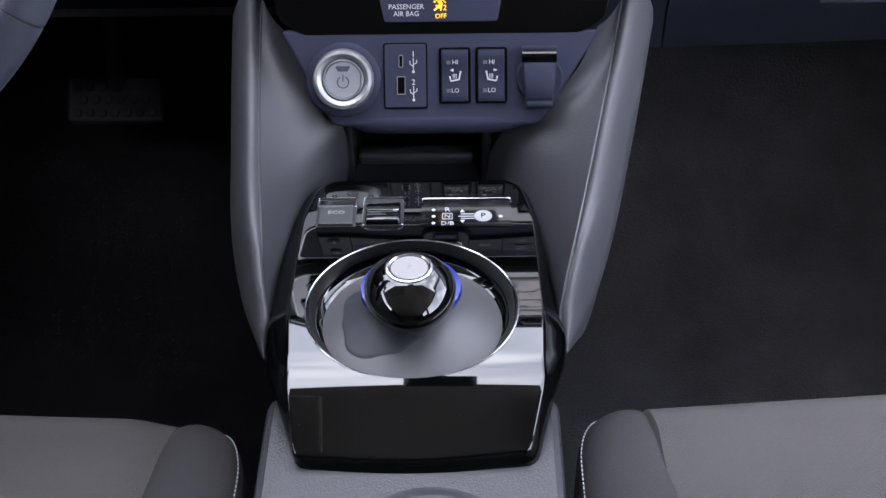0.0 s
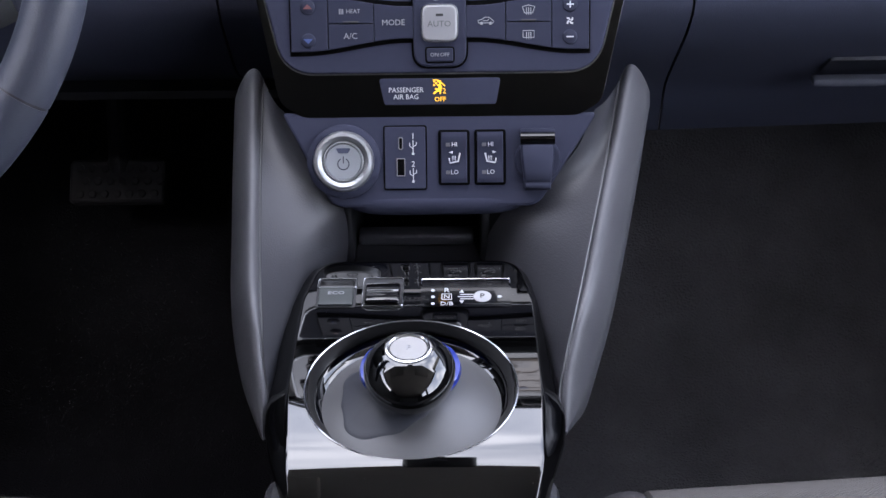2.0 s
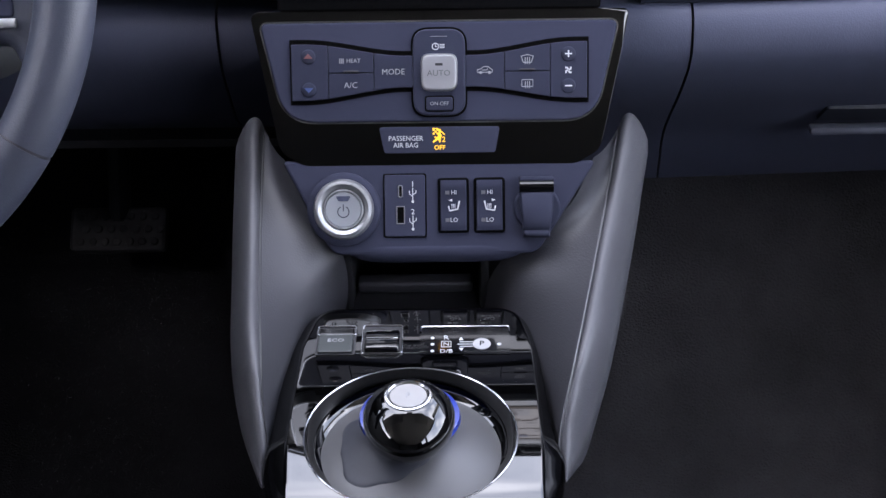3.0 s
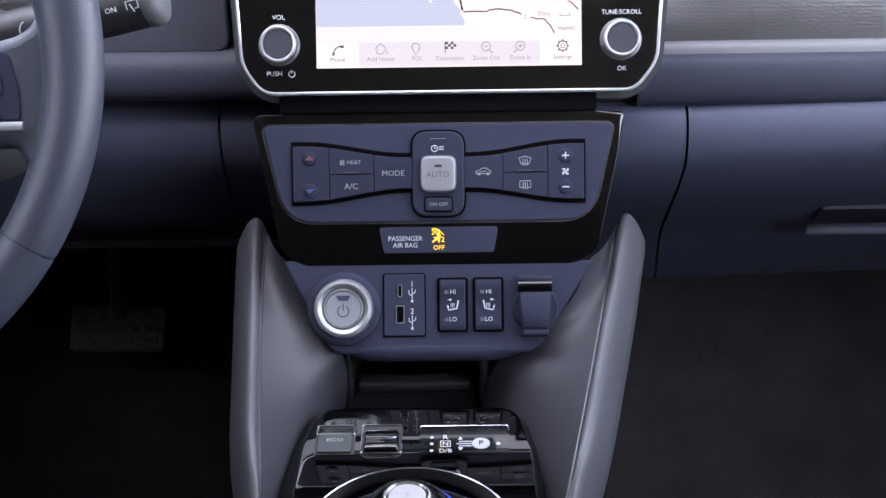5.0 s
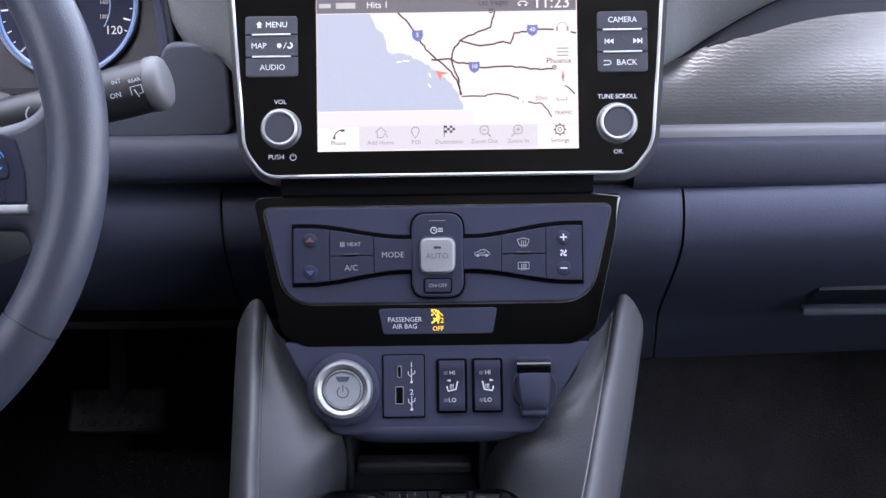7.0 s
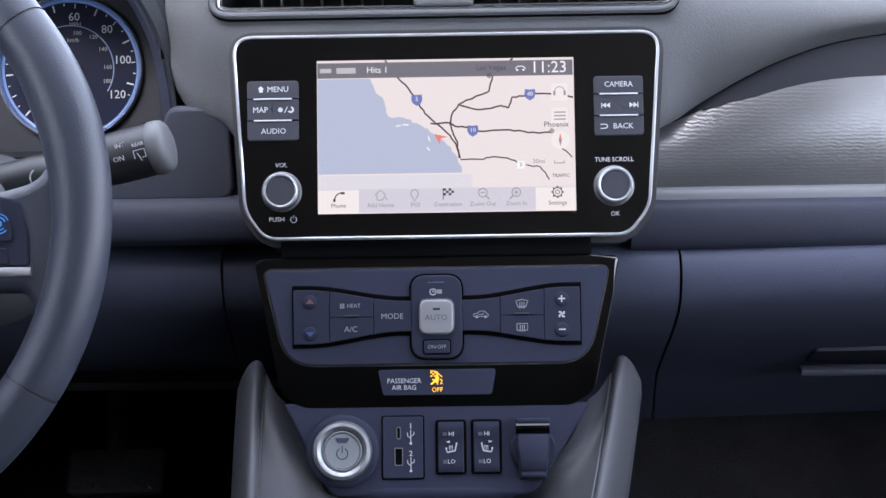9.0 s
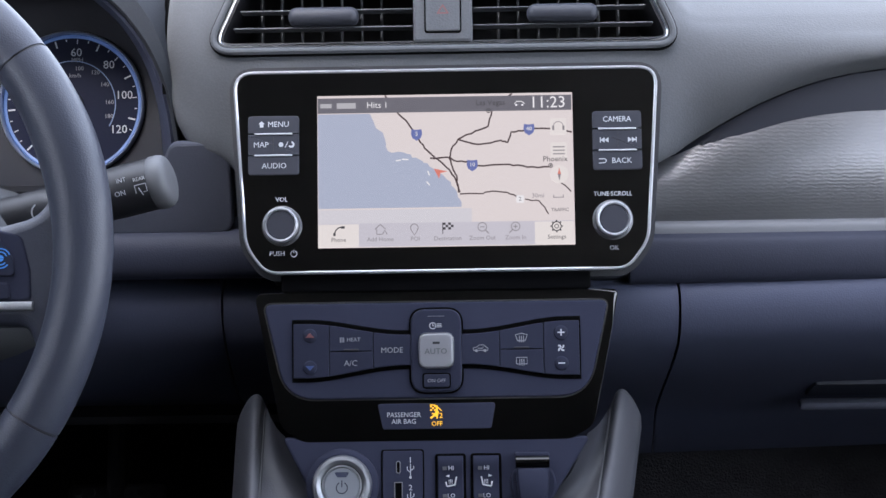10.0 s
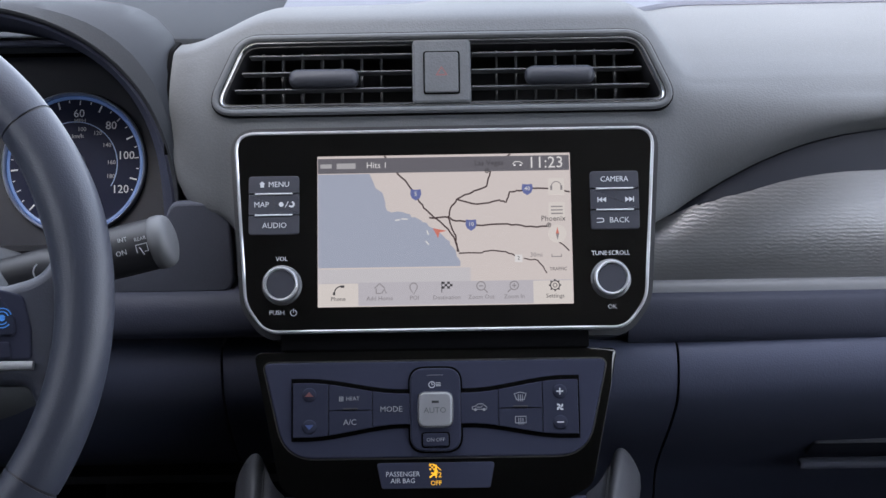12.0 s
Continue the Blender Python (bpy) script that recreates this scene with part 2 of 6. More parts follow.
def tube(path, radius, seg=12, flat=1.0, closed=False, up=(0, 0, 1), ends=True):
    """A round or oval bar along a path; radius may be a function of 0..1."""
    bm = bmesh.new()
    rings, n = [], len(path)
    for i, p in enumerate(path):
        a, b = path[i - 1 if closed or i else 0], path[(i + 1) % n if closed or i < n - 1 else i]
        d = (Vector(b) - Vector(a)).normalized()
        s = d.cross(Vector(up)).normalized()
        w = s.cross(d).normalized()
        r = radius(i / max(1, n - 1)) if callable(radius) else radius
        rings.append([bm.verts.new(Vector(p) + s * math.cos(2 * math.pi * k / seg) * r + w * math.sin(2 * math.pi * k / seg) * r * flat) for k in range(seg)])
    pairs = list(zip(rings, rings[1:])) + ([(rings[-1], rings[0])] if closed else [])
    for a, b in pairs:
        for k in range(seg):
            bm.faces.new((a[k], a[(k + 1) % seg], b[(k + 1) % seg], b[k]))
    if not closed and ends:
        bm.faces.new(rings[0][::-1])
        bm.faces.new(rings[-1])
    return bm


def join(*parts):
    """Several bmeshes as one."""
    out = bmesh.new()
    for bm in parts:
        me = bpy.data.meshes.new("tmp")
        bm.to_mesh(me)
        bm.free()
        out.from_mesh(me)
        bpy.data.meshes.remove(me)
    return out


def words(name, text, size, at, mat, parent, m, align="CENTER", wide=1.0, label="", bold=0.0):
    """Raised print in the frame m: size is the height of capitals."""
    data = bpy.data.curves.new(name, "FONT")
    data.body, data.size, data.align_x, data.align_y = text, size * 1.44, align, "CENTER"
    data.extrude, data.resolution_u, data.offset = 0.00012, 2, bold
    ob = bpy.data.objects.new(name, data)
    scene.collection.objects.link(ob)
    bpy.context.view_layer.update()
    me = bpy.data.meshes.new_from_object(ob.evaluated_get(bpy.context.evaluated_depsgraph_get()))
    bpy.data.objects.remove(ob)
    me.materials.clear()
    me.materials.append(mat)
    return link_part(name, me, parent, label or text.lower() + " print", m @ Matrix.Translation((at[0], at[1], at[2] + 0.00012)) @ Matrix.Diagonal((wide, 1, 1, 1)))


def leaning(origin, lean):
    """A frame whose plane leans back by so many degrees and faces the rear of the car."""
    a = radians(lean)
    m = Matrix(((1, 0, 0), (0, math.sin(a), -math.cos(a)), (0, math.cos(a), math.sin(a)))).to_4x4()
    return Matrix.Translation(origin) @ m


def lying(origin, rise):
    """A frame that lies flat, its front end raised by so many degrees."""
    return Matrix.Translation(origin) @ Euler((radians(rise), 0, 0)).to_matrix().to_4x4()


SP = leaning((-0.0056, 0.826, 0.730), 23.8)   # the screen's face
LP = leaning((-0.0136, 0.756, 0.5543), 29)     # the switch panel
KB = lying((-0.0306, 0.5833, 0.4742), 4)      # the selector console
KP = KB @ Matrix.Diagonal((1, 0.953, 1, 1))   # the plan of its top
WH = leaning((-0.376, 0.6375, 0.740), 25)     # the steering wheel
GP = leaning((-0.293, 0.950, 0.754), 20)      # the gauge face


def step(a, b, x):
    f = min(1, max(0, (x - a) / (b - a)))
    return f * f * (3 - 2 * f)

# ---- the cabin shell ----
CX = -0.03


def slab(x0, x1, y0, y1, z0, z1, bevel=0.0):
    return box((x1 - x0, y1 - y0, z1 - z0), ((x0 + x1) / 2, (y0 + y1) / 2, (z0 + z1) / 2), bevel)


# Unseen ground, added as a reflector below the windows.
whole("ground", slab(-60, 60, -60, 60, -0.42, -0.36), M_GROUND, "unseen pale ground that bounces light into the cabin", "ground", "structure")
whole("floor", slab(-0.80, 0.74, -1.3, 1.22, -0.04, 0.0), M_CARPET, "black carpeted cabin floor", "floor", "structure")
rows = [[Vector((x, p.x, p.y)) for x in (-0.80, -0.4, 0.0, 0.4, 0.74)] for p in spline([(0.96, -0.012), (1.06, 0.004), (1.15, 0.05), (1.28, 0.17), (1.36, 0.34), (1.42, 0.66)], 16)]
whole("wall_front", sheet(rows), M_CARPET, "carpeted toe board and bulkhead of the footwells", "wall", "structure")
# Unseen walls: left raised to block light, right opened lower to admit it.
for name, x0, x1 in (("wall_left", -0.84, -0.80), ("wall_right", 0.74, 0.78)):
    shell = [slab(x0, x1, -1.3, -0.6, -0.04, 1.22), slab(x0, x1, -0.22, -0.12, -0.04, 1.22), slab(x0, x1, -0.6, -0.22, -0.04, 0.76 if x0 > 0 else 1.2), slab(x0, x1, -0.6, 0.60, 1.18, 1.22), slab(x0, x1, 0.95, 1.5, -0.04, 0.87)]
    shell.append(slab(x0, x1, -0.12, 0.95, -0.04, 0.08) if x0 > 0 else slab(x0, x1, -0.12, 0.60, -0.04, 1.02))
    shell.append(slab(x0, x1, -0.12, 0.95, 0.08, 0.66) if x0 > 0 else slab(x0, x1, 0.60, 0.95, -0.04, 1.0))
    shell = join(*shell)
    whole(name, shell, M_DOOR, "unseen dark side wall, openings sized to set the cabin light", "wall", "structure")
# Unseen; built without a window to keep light from behind out.
whole("wall_rear", slab(-0.80, 0.74, -1.34, -1.30, -0.04, 1.22), M_DOOR, "dark rear trim closing the cabin", "wall", "structure")
header = [(0.78 - 1.62 * k / 40, 0.622 - 0.10 * step(0.0, 0.40, abs(0.78 - 1.62 * k / 40 + 0.03))) for k in range(41)]
whole("ceiling", plate([(-0.84, -1.34), (0.78, -1.34), *header], 1.22, 1.25), M_ROOF, "light grey cloth headliner", "ceiling", "structure")
whole("wall_cowl", slab(-0.80, 0.74, 1.46, 1.5, 0.55, 0.90), M_COWL, "black cowl under the windscreen", "wall", "structure")
for side in (-1, 1):
    a, b = Vector((CX + side * 0.77, 1.48, 0.88)), Vector((CX + side * 0.70, 0.58, 1.22))
    whole("trim_left" if side < 0 else "trim_right", tube([a.lerp(b, k / 8) for k in range(9)], 0.05, 10), M_ROOF, "grey windscreen pillar trim", "pillar trim", "structure")


def visor(x):
    v = thing("sun_visor", Matrix.Translation((x, 0.50, 1.205)), "grey folded sun visor under the headliner", "sun visor", "sun visors")
    part("visor_panel", box((0.36, 0.16, 0.018), (x, 0.430, 1.200), 0.008), M_VISOR, v)
    part("hinge_rod", tube([Vector((x - 0.16, 0.508, 1.208)), Vector((x + 0.16, 0.508, 1.208))], 0.006, 8), M_BLACK, v)


mount = thing("mirror_mount", Matrix.Translation((-0.028, 0.62, 1.21)), "dark plastic mirror mount at the headliner edge", "mirror mount")
part("cover", box((0.084, 0.130, 0.026), (-0.028, 0.665, 1.222), 0.008, 3), M_BLACK, mount, "dark cover")
part("stem", tube([Vector((-0.028, 0.690, 1.215)), Vector((-0.028, 0.675, 1.195))], 0.009, 14), M_BLACK, mount, "dark stem")
visor(-0.34)
visor(0.28)

# Added sheet over the floor, paler to stand for the light falling there.
lit_carpet_line = spline([(0.42, 0.010), (0.70, 0.010), (0.95, 0.010), (1.06, 0.020), (1.15, 0.066), (1.27, 0.175), (1.335, 0.30)], 40)
whole("lit_carpet_sheet", sheet([[Vector((x, p.x, p.y)) for x in [0.06 + 0.62 * k / 24 for k in range(25)]] for p in lit_carpet_line], 0.006), M_LITCARPET, "added paler pile sheet standing for light on the passenger footwell floor", "floor mat")

# ---- dashboard ----
dash = thing("dashboard", Matrix.Translation((0, 0.95, 0.5)), "charcoal dashboard with soft grained upper pad", "dashboard")


def lip_height(x):
    """The lower edge of the upper pad, rising to the passenger's side."""
    at = [(0.128, 0.7205), (0.148, 0.7225), (0.162, 0.7272), (0.181, 0.7388), (0.201, 0.7508), (0.220, 0.7607), (0.240, 0.7693), (0.259, 0.7755), (0.279, 0.7800), (0.305, 0.7836), (0.36, 0.786), (0.74, 0.768)]
    if x <= at[0][0]:
        return at[0][1]
    for (a, za), (b, zb) in zip(at, at[1:]):
        if x <= b:
            return za + (zb - za) * (x - a) / (b - a)
    return at[-1][1]


def sp(v, h):
    p = SP @ Vector((0, v, h))
    return Vector((p.y, p.z))


VENT = rounded([(-0.1645, 0.086), (0.1645, 0.086), (0.1405, 0.139), (-0.1405, 0.139)], [0.0125, 0.0125, 0.020, 0.020], 9)


def inside(outline, u, v):
    hit = False
    for i, p in enumerate(outline):
        q = outline[i - 1]
        if (p[1] > v) != (q[1] > v) and u < (q[0] - p[0]) * (v - p[1]) / (q[1] - p[1]) + p[0]:
            hit = not hit
    return hit


def pad_rows():
    rows = []
    n = 60
    mid = spline([sp(-0.006, -0.050), sp(-0.010, -0.026), sp(0.0, -0.017), sp(0.025, -0.013), sp(0.060, -0.010), sp(0.090, -0.0075), sp(0.120, -0.0065), sp(0.146, -0.009), sp(0.160, -0.019), (0.965, 0.869), (1.10, 0.862), (1.48, 0.835)], n)
    for k in range(112):
        x = -0.2015 + (0.739 + 0.2015) * (k / 111) ** 1.6
        z = lip_height(x) + 0.006
        side = spline([(0.897, z - 0.006), (0.880, z - 0.006), (0.870, z + 0.002), (0.8655, z + 0.28 * (0.812 - z)), (0.8655, z + 0.55 * (0.812 - z)), (0.8705, z + 0.82 * (0.812 - z)), (0.879, 0.8120), (0.891, 0.8180), (0.905, 0.8225), (0.94, 0.829), (1.02, 0.840), (1.16, 0.847), (1.48, 0.835)], n)
        f = step(0.130, 0.176, x)
        edge = 0.017 * (1 - step(-0.2015, -0.165, x)) ** 2
        up = 0.036 * math.exp(-(x + 0.2015) / 0.011) + 0.020 * (1 - step(-0.165, -0.138, x))
        rows.append([Vector((x, a.x * (1 - f) + b.x * f + edge + 0.016 * (1 - step(-0.170, -0.130, x)) * step(0.81, 0.72, a.y), a.y * (1 - f) + b.y * f + up * step(0.80, 0.715, a.y))) for a, b in zip(mid, side)])
        for p in rows[-1]:
            p.z -= step(0.80, 0.88, p.z) * (0.026 * (1 - step(-0.2015, -0.125, x)) + 0.035 * (1 - step(-0.19, 0.02, x)) * step(0.97, 1.10, p.y))
        low = min(p.z for p in rows[-1])
        lift = (lip_height(x) - low) * step(0.125, 0.145, x)
        for p in rows[-1]:
            p.z += lift * step(low + 0.075, low, p.z)
    return rows


inv_sp = SP.inverted()


def in_vent(p):
    q = inv_sp @ p
    return abs(q.z) < 0.03 and inside([(a[0] * 0.985, 0.1125 + (a[1] - 0.1125) * 0.9) for a in VENT], q.x, q.y)


PAD = pad_rows()
part("pad_seam", tube([p + Vector((-0.0016, 0.002, 0)) for p in PAD[0] if p.y < 0.985 and p.z > 0.775], 0.0022, 8), M_GAPSHADE, dash, "dark joint beside the pad")
part("upper_pad", sheet(PAD, 0.004, in_vent), M_PAD, dash, "charcoal grained soft pad")

ledge = []
for k in range(61):
    x = -0.14 + 0.88 * k / 60
    y = 1.0 + 0.14 * step(0.08, 0.22, x)
    ledge.append([Vector((x, y, 0.832)), Vector((x, y + 0.002, 0.848)), Vector((x, y + 0.006, 0.851)), Vector((x, y + 0.15, 0.866)), Vector((x, 1.455, 0.895))])
part("windscreen_ledge", sheet(ledge, 0.004), M_SIDE, dash, "pale ledge below the windscreen")


def gap_height(x):
    return 0.006 + 0.020 * step(0.13, 0.33, x)


# Navy sheet with the shadow below the pad's lip put into its colour.
part("shadow_strip", sheet([[Vector((x, y, lip_height(x) + d * gap_height(x) + e)) for x in [0.128 + 0.01527 * i for i in range(41)]] for y, d, e in ((0.885, 0, 0.004), (0.876, 0, 0.001), (0.8725, -0.5, 0), (0.870, -1, -0.001), (0.876, -1, -0.003))], 0.002), M_STRIP, dash, "dark strip painting in the shadow of the pad lip")
# patterned trim on the passenger's side
rows = [[Vector((x, y, z0 + (lip_height(x) - gap_height(x) + 0.004 - z0) * f)) for x in [0.128 + 0.01527 * i for i in range(41)]] for f, y, z0 in [(k / 10, 0.860 + 0.016 * (k / 10) - 0.006 * math.sin(math.pi * k / 10), 0.6815) for k in range(11)]]


def pattern_material():
    m = material("woven_metal_trim", (0.235, 0.235, 0.245), 0.33, 0.85, vary=0.1, fine=1500, relief=0)
    t, p = m.node_tree, m.node_tree.nodes["Principled BSDF"]
    at = t.nodes.new("ShaderNodeTexCoord")
    long, wave, bump = (t.nodes.new("ShaderNode" + n) for n in ("Mapping", "TexWave", "Bump"))
    long.inputs["Scale"].default_value = (0.8, 1, 1)
    wave.bands_direction, wave.inputs["Scale"].default_value = "Z", 122
    wave.inputs["Distortion"].default_value, wave.inputs["Detail"].default_value, wave.inputs["Detail Scale"].default_value = 4.2, 1.0, 2.1
    bump.inputs["Strength"].default_value, bump.inputs["Distance"].default_value = 0.11, 0.0006
    t.links.new(at.outputs["Object"], long.inputs["Vector"])
    t.links.new(long.outputs[0], wave.inputs["Vector"])
    t.links.new(wave.outputs["Fac"], bump.inputs["Height"])
    t.links.new(bump.outputs[0], p.inputs["Normal"])
    return m


M_PATTERN = pattern_material()
part("decor_trim", sheet(rows, 0.003), M_PATTERN, dash, "silver trim with fine wavy relief")


def bar(x0, x1, profile, n=24, steps=40, sag=0.0):
    """A moulding of one profile of (y, z) along the dashboard."""
    return sheet([[Vector((x0 + (x1 - x0) * k / steps, p.x, p.y)) for p in spline(profile, n)] for k in range(steps + 1)], 0.003)


part("trim_edge", bar(0.128, 0.739, [(0.864, 0.6825), (0.856, 0.681), (0.852, 0.678), (0.850, 0.6735)], 8), M_PALE, dash, "pale grey beading under the trim")
part("trim_gap", tube([Vector((0.132 + 0.605 * k / 30, 0.8605, 0.6832)) for k in range(31)], 0.0009, 6), M_GAPSHADE, dash, "dark joint under the trim")
# Band below the beading, coloured dark for the shade it sits in.
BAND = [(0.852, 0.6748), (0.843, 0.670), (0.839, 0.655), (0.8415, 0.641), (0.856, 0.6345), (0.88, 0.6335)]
part("middle_band", bar(0.125, 0.739, BAND), M_BAND, dash, "padded band, its shade put into the colour")
part("middle_band", bar(-0.70, -0.130, [(0.880, 0.6825), (0.860, 0.6790), (0.850, 0.672), (0.8455, 0.660), (0.847, 0.648), (0.860, 0.642), (0.884, 0.641)]), M_BAND, dash, "padded band, its shade put into the colour")
part("middle_band", bar(-0.130, 0.125, [(y + 0.008, z) for y, z in BAND]), M_BLACK, dash, "dark band under the screen")
LOW = [(0.880, 0.635), (0.850, 0.6348), (0.839, 0.630), (0.834, 0.616), (0.838, 0.597), (0.867, 0.563), (0.912, 0.525), (0.960, 0.485), (1.000, 0.440), (1.030, 0.408)]


KNEE = [(0.892, 0.635), (0.868, 0.6345), (0.857, 0.629), (0.852, 0.612), (0.856, 0.588), (0.874, 0.558), (0.908, 0.523), (0.955, 0.495)]


def swept_low(x0, x1, seam0, seam1, steps=30, lift=0.0, line=KNEE):
    prof = spline(line, 30)
    rows = []
    for k in range(steps + 1):
        f = k / steps
        row = []
        for p in prof:
            bend = (max(0, 0.565 - p.y) / 0.075) ** 1.4
            a, b = x0 + seam0 * bend, x1 + seam1 * bend
            x = a + (b - a) * f
            row.append(Vector((x, p.x, p.y + lift + 0.027 * max(0, min(x, 0.5) - 0.16))))
        rows.append(row)
    return sheet(rows, 0.004)


part("lower_panel", swept_low(-0.70, -0.1715, 0, -0.006), M_LOWER, dash, "dark knee panel under the band")
part("lower_panel", swept_low(-0.1695, -0.1150, -0.006, 0), M_LOWER, dash, "dark lower panel beside the climate controls")
part("lower_panel", swept_low(-0.1130, 0.1591, 0, 0.0060, line=LOW), M_LOWER, dash, "dark lower centre panel")
# column side panel
side_out = rounded([(-0.42, 0.677), (-0.158, 0.677), (-0.158, 0.744), (-0.200, 0.744), (-0.216, 0.705), (-0.42, 0.700)], [0, 0.012, 0.004, 0.010, 0.01, 0], 6)
# Unseen closing panels, added to stop light leaking down behind the dashboard.
part("under_panel", slab(-0.79, -0.114, 0.94, 1.40, 0.485, 0.492), M_BLACK, dash, "added black panel keeping light out of the footwells")
part("under_panel", slab(-0.113, 0.73, 0.990, 1.40, 0.485, 0.492), M_BLACK, dash, "added black panel keeping light out of the footwells")
UPRIGHT = leaning((0, 0.862, 0), 0)
part("column_side_panel", plate(side_out, -0.004, 0.004, 0.002), M_SIDE, dash, "flat dark panel beside the column", UPRIGHT)
part("corner_filler", slab(-0.207, -0.148, 0.888, 0.896, 0.690, 0.780, 0.002), M_SIDE, dash, "dark panel behind the corner of the pad")
part("backing_panel", slab(-0.70, 0.73, 0.895, 0.91, 0.60, 0.70), M_BLACK, dash)
part("backing_panel", slab(-0.20, 0.73, 0.965, 0.98, 0.535, 0.70), M_BLACK, dash)

# glovebox
glove = thing("glovebox", Matrix.Translation((0.4, 0.86, 0.5)), "closed dark grained glovebox with recessed pull", "glovebox")
part("lid", swept_low(0.1611, 0.70, 0.0060, 0, 40, line=LOW), M_LOWER, glove)
# Nearly flush plate; the recess's shade is only its dark colour.
pull = part("pull_recess_shade", plate(rect(0.2800, -0.0160, 0.500, 0.0160, 0.004), -0.010, 0.0012, 0.0006), M_STRIP, glove, "flush dark plate with the pull recess's shade painted in", leaning((0, 0.9100, 0.5225), -49))
part("pull_lip", box((0.226, 0.012, 0.007), (0.3865, 0.9150, 0.5070), 0.003), M_SIDE, pull, "dark rounded lip of the pull")

# instrument binnacle
binn = thing("instrument_binnacle", Matrix.Translation((-0.376, 0.9, 0.72)), "grey hooded instrument binnacle", "binnacle")


def arch(a, b, y, n=48, zc=0.73, e=2.5, reach=1.0):
    out = []
    for k in range(n + 1):
        th = math.pi * reach * k / n + math.pi * (1 - reach) / 2
        c, s = math.cos(th), math.sin(th)
        d = (abs(c) ** e + abs(s) ** e) ** (-1 / e)
        out.append(Vector((-0.376 + a * d * c, y, zc + b * d * s)))
    return out


def low_arch(a, b, y, y2, floor, e=2.5):
    """An arch whose feet run straight down to the column panel."""
    pts = arch(a, b, y, e=e)
    return [Vector((pts[0].x, y2, floor)), *pts, Vector((pts[-1].x, y2, floor))]


part("hood_lining", sheet([low_arch(0.150, 0.128, 0.965, 0.965, 0.69), low_arch(0.158, 0.138, 0.925, 0.925, 0.69), low_arch(0.168, 0.146, 0.895, 0.89, 0.69), low_arch(0.175, 0.152, 0.880, 0.875, 0.69)], 0.002), M_LOWER, binn, "dark lining of the hood")
part("hood_rim", sheet([low_arch(0.175, 0.152, 0.880, 0.875, 0.69), low_arch(0.178, 0.155, 0.873, 0.866, 0.69), low_arch(0.1795, 0.157, 0.872, 0.864, 0.69), low_arch(0.1795, 0.1565, 0.878, 0.864, 0.69, 3.2), low_arch(0.1785, 0.155, 0.900, 0.866, 0.69, 4.4), low_arch(0.1775, 0.151, 0.945, 0.88, 0.69, 6.0), low_arch(0.1775, 0.125, 0.975, 0.90, 0.69, 8.0)], 0.002), M_HOOD, binn, "grey grained hood rim")
part("hood_back", slab(-0.56, -0.20, 0.985, 0.99, 0.68, 0.845), M_COWL, binn, "black back of the hood")
part("visor_ledge", box((0.30, 0.05, 0.004), (-0.376, 0.955, 0.845), 0.001, 1, Matrix.Rotation(radians(-12), 4, "X")), M_LOWER, binn, "black inner ledge")
part("top_pad", slab(-0.74, -0.145, 0.945, 1.455, 0.840, 0.850, 0.003), M_DASHTOP, dash, "dark upper pad behind the hood")

# ---- air vents and hazard switch ----
M_DARKCHROME = material("dark_chrome", (0.44, 0.45, 0.47), 0.18, 1.0, vary=0.05, relief=0)
vents = thing("air_vent", SP, "twin black centre air vents in a chrome-edged bezel", "air vent")


def grown(outline, d, mid=(0, 0.1125)):
    """An outline moved outwards by d."""
    n, out = len(outline), []
    for i, p in enumerate(outline):
        t = Vector(outline[(i + 1) % n]) - Vector(outline[i - 1])
        nrm = Vector((t.y, -t.x)).normalized() if t.length > 1e-9 else Vector((0, 0))
        out.append((p[0] + nrm.x * d, p[1] + nrm.y * d))
    return out


part("bezel", frame_band(grown(VENT, 0.0024), grown(VENT, -0.002), -0.012, -0.003, 0.0014), M_PAD, vents, "grey satin bezel", SP)
part("chrome_edge", frame_band(grown(VENT, -0.002), grown(VENT, -0.0046), -0.02, -0.0045, 0.0008), M_DARKCHROME, vents, "thin dark chrome inner edge", SP)
part("bezel_gap", frame_band(grown(VENT, 0.0032), grown(VENT, 0.0024), -0.014, -0.0046), M_GAPSHADE, vents, "dark gap round the bezel", SP)
part("duct", frame_band(grown(VENT, -0.0035), grown(VENT, -0.006), -0.075, -0.006), M_BLACK, vents, "black duct wall", SP)
part("duct_floor", plate(grown(VENT, 0.003), -0.078, -0.074), M_BLACK, vents, "black duct end", SP)
for side in (-1, 1):
    for k, v in enumerate((0.1030, 0.1152, 0.1274)):
        reach = 0.150 - 0.42 * (v - 0.094)
        u0, u1 = sorted((side * 0.021, side * reach))
        part("slat", box((u1 - u0, 0.0011, 0.010), ((u0 + u1) / 2, v, -0.013), 0.0004, 1), M_SLAT, vents, "", SP)
    for k in range(7):
        u = (0.0391 if side > 0 else -0.0434) + side * k * 0.01412
        part("vane", box((0.0016, 0.046, 0.008), (u, 0.1125, -0.026), 0.0004, 1), M_DOOR, vents, "", SP)
    part("tab", join(box((0.049, 0.0130, 0.014), (side * 0.0828, 0.1097, -0.006), 0.0058, 5)), M_GATE, vents, "dark adjusting tab", SP)
haz = thing("hazard_switch", SP, "grey square hazard switch between the vents", "switch")
part("surround", plate(rect(-0.0205, 0.0905, 0.0205, 0.1365, 0.003), -0.03, -0.003, 0.002), M_PAD, haz, "grey surround", SP)
key = part("button", plate(rect(-0.0118, 0.0975, 0.0118, 0.1265, 0.0018), -0.006, -0.0012, 0.0008), M_PAD, haz, "grey hazard button", SP)
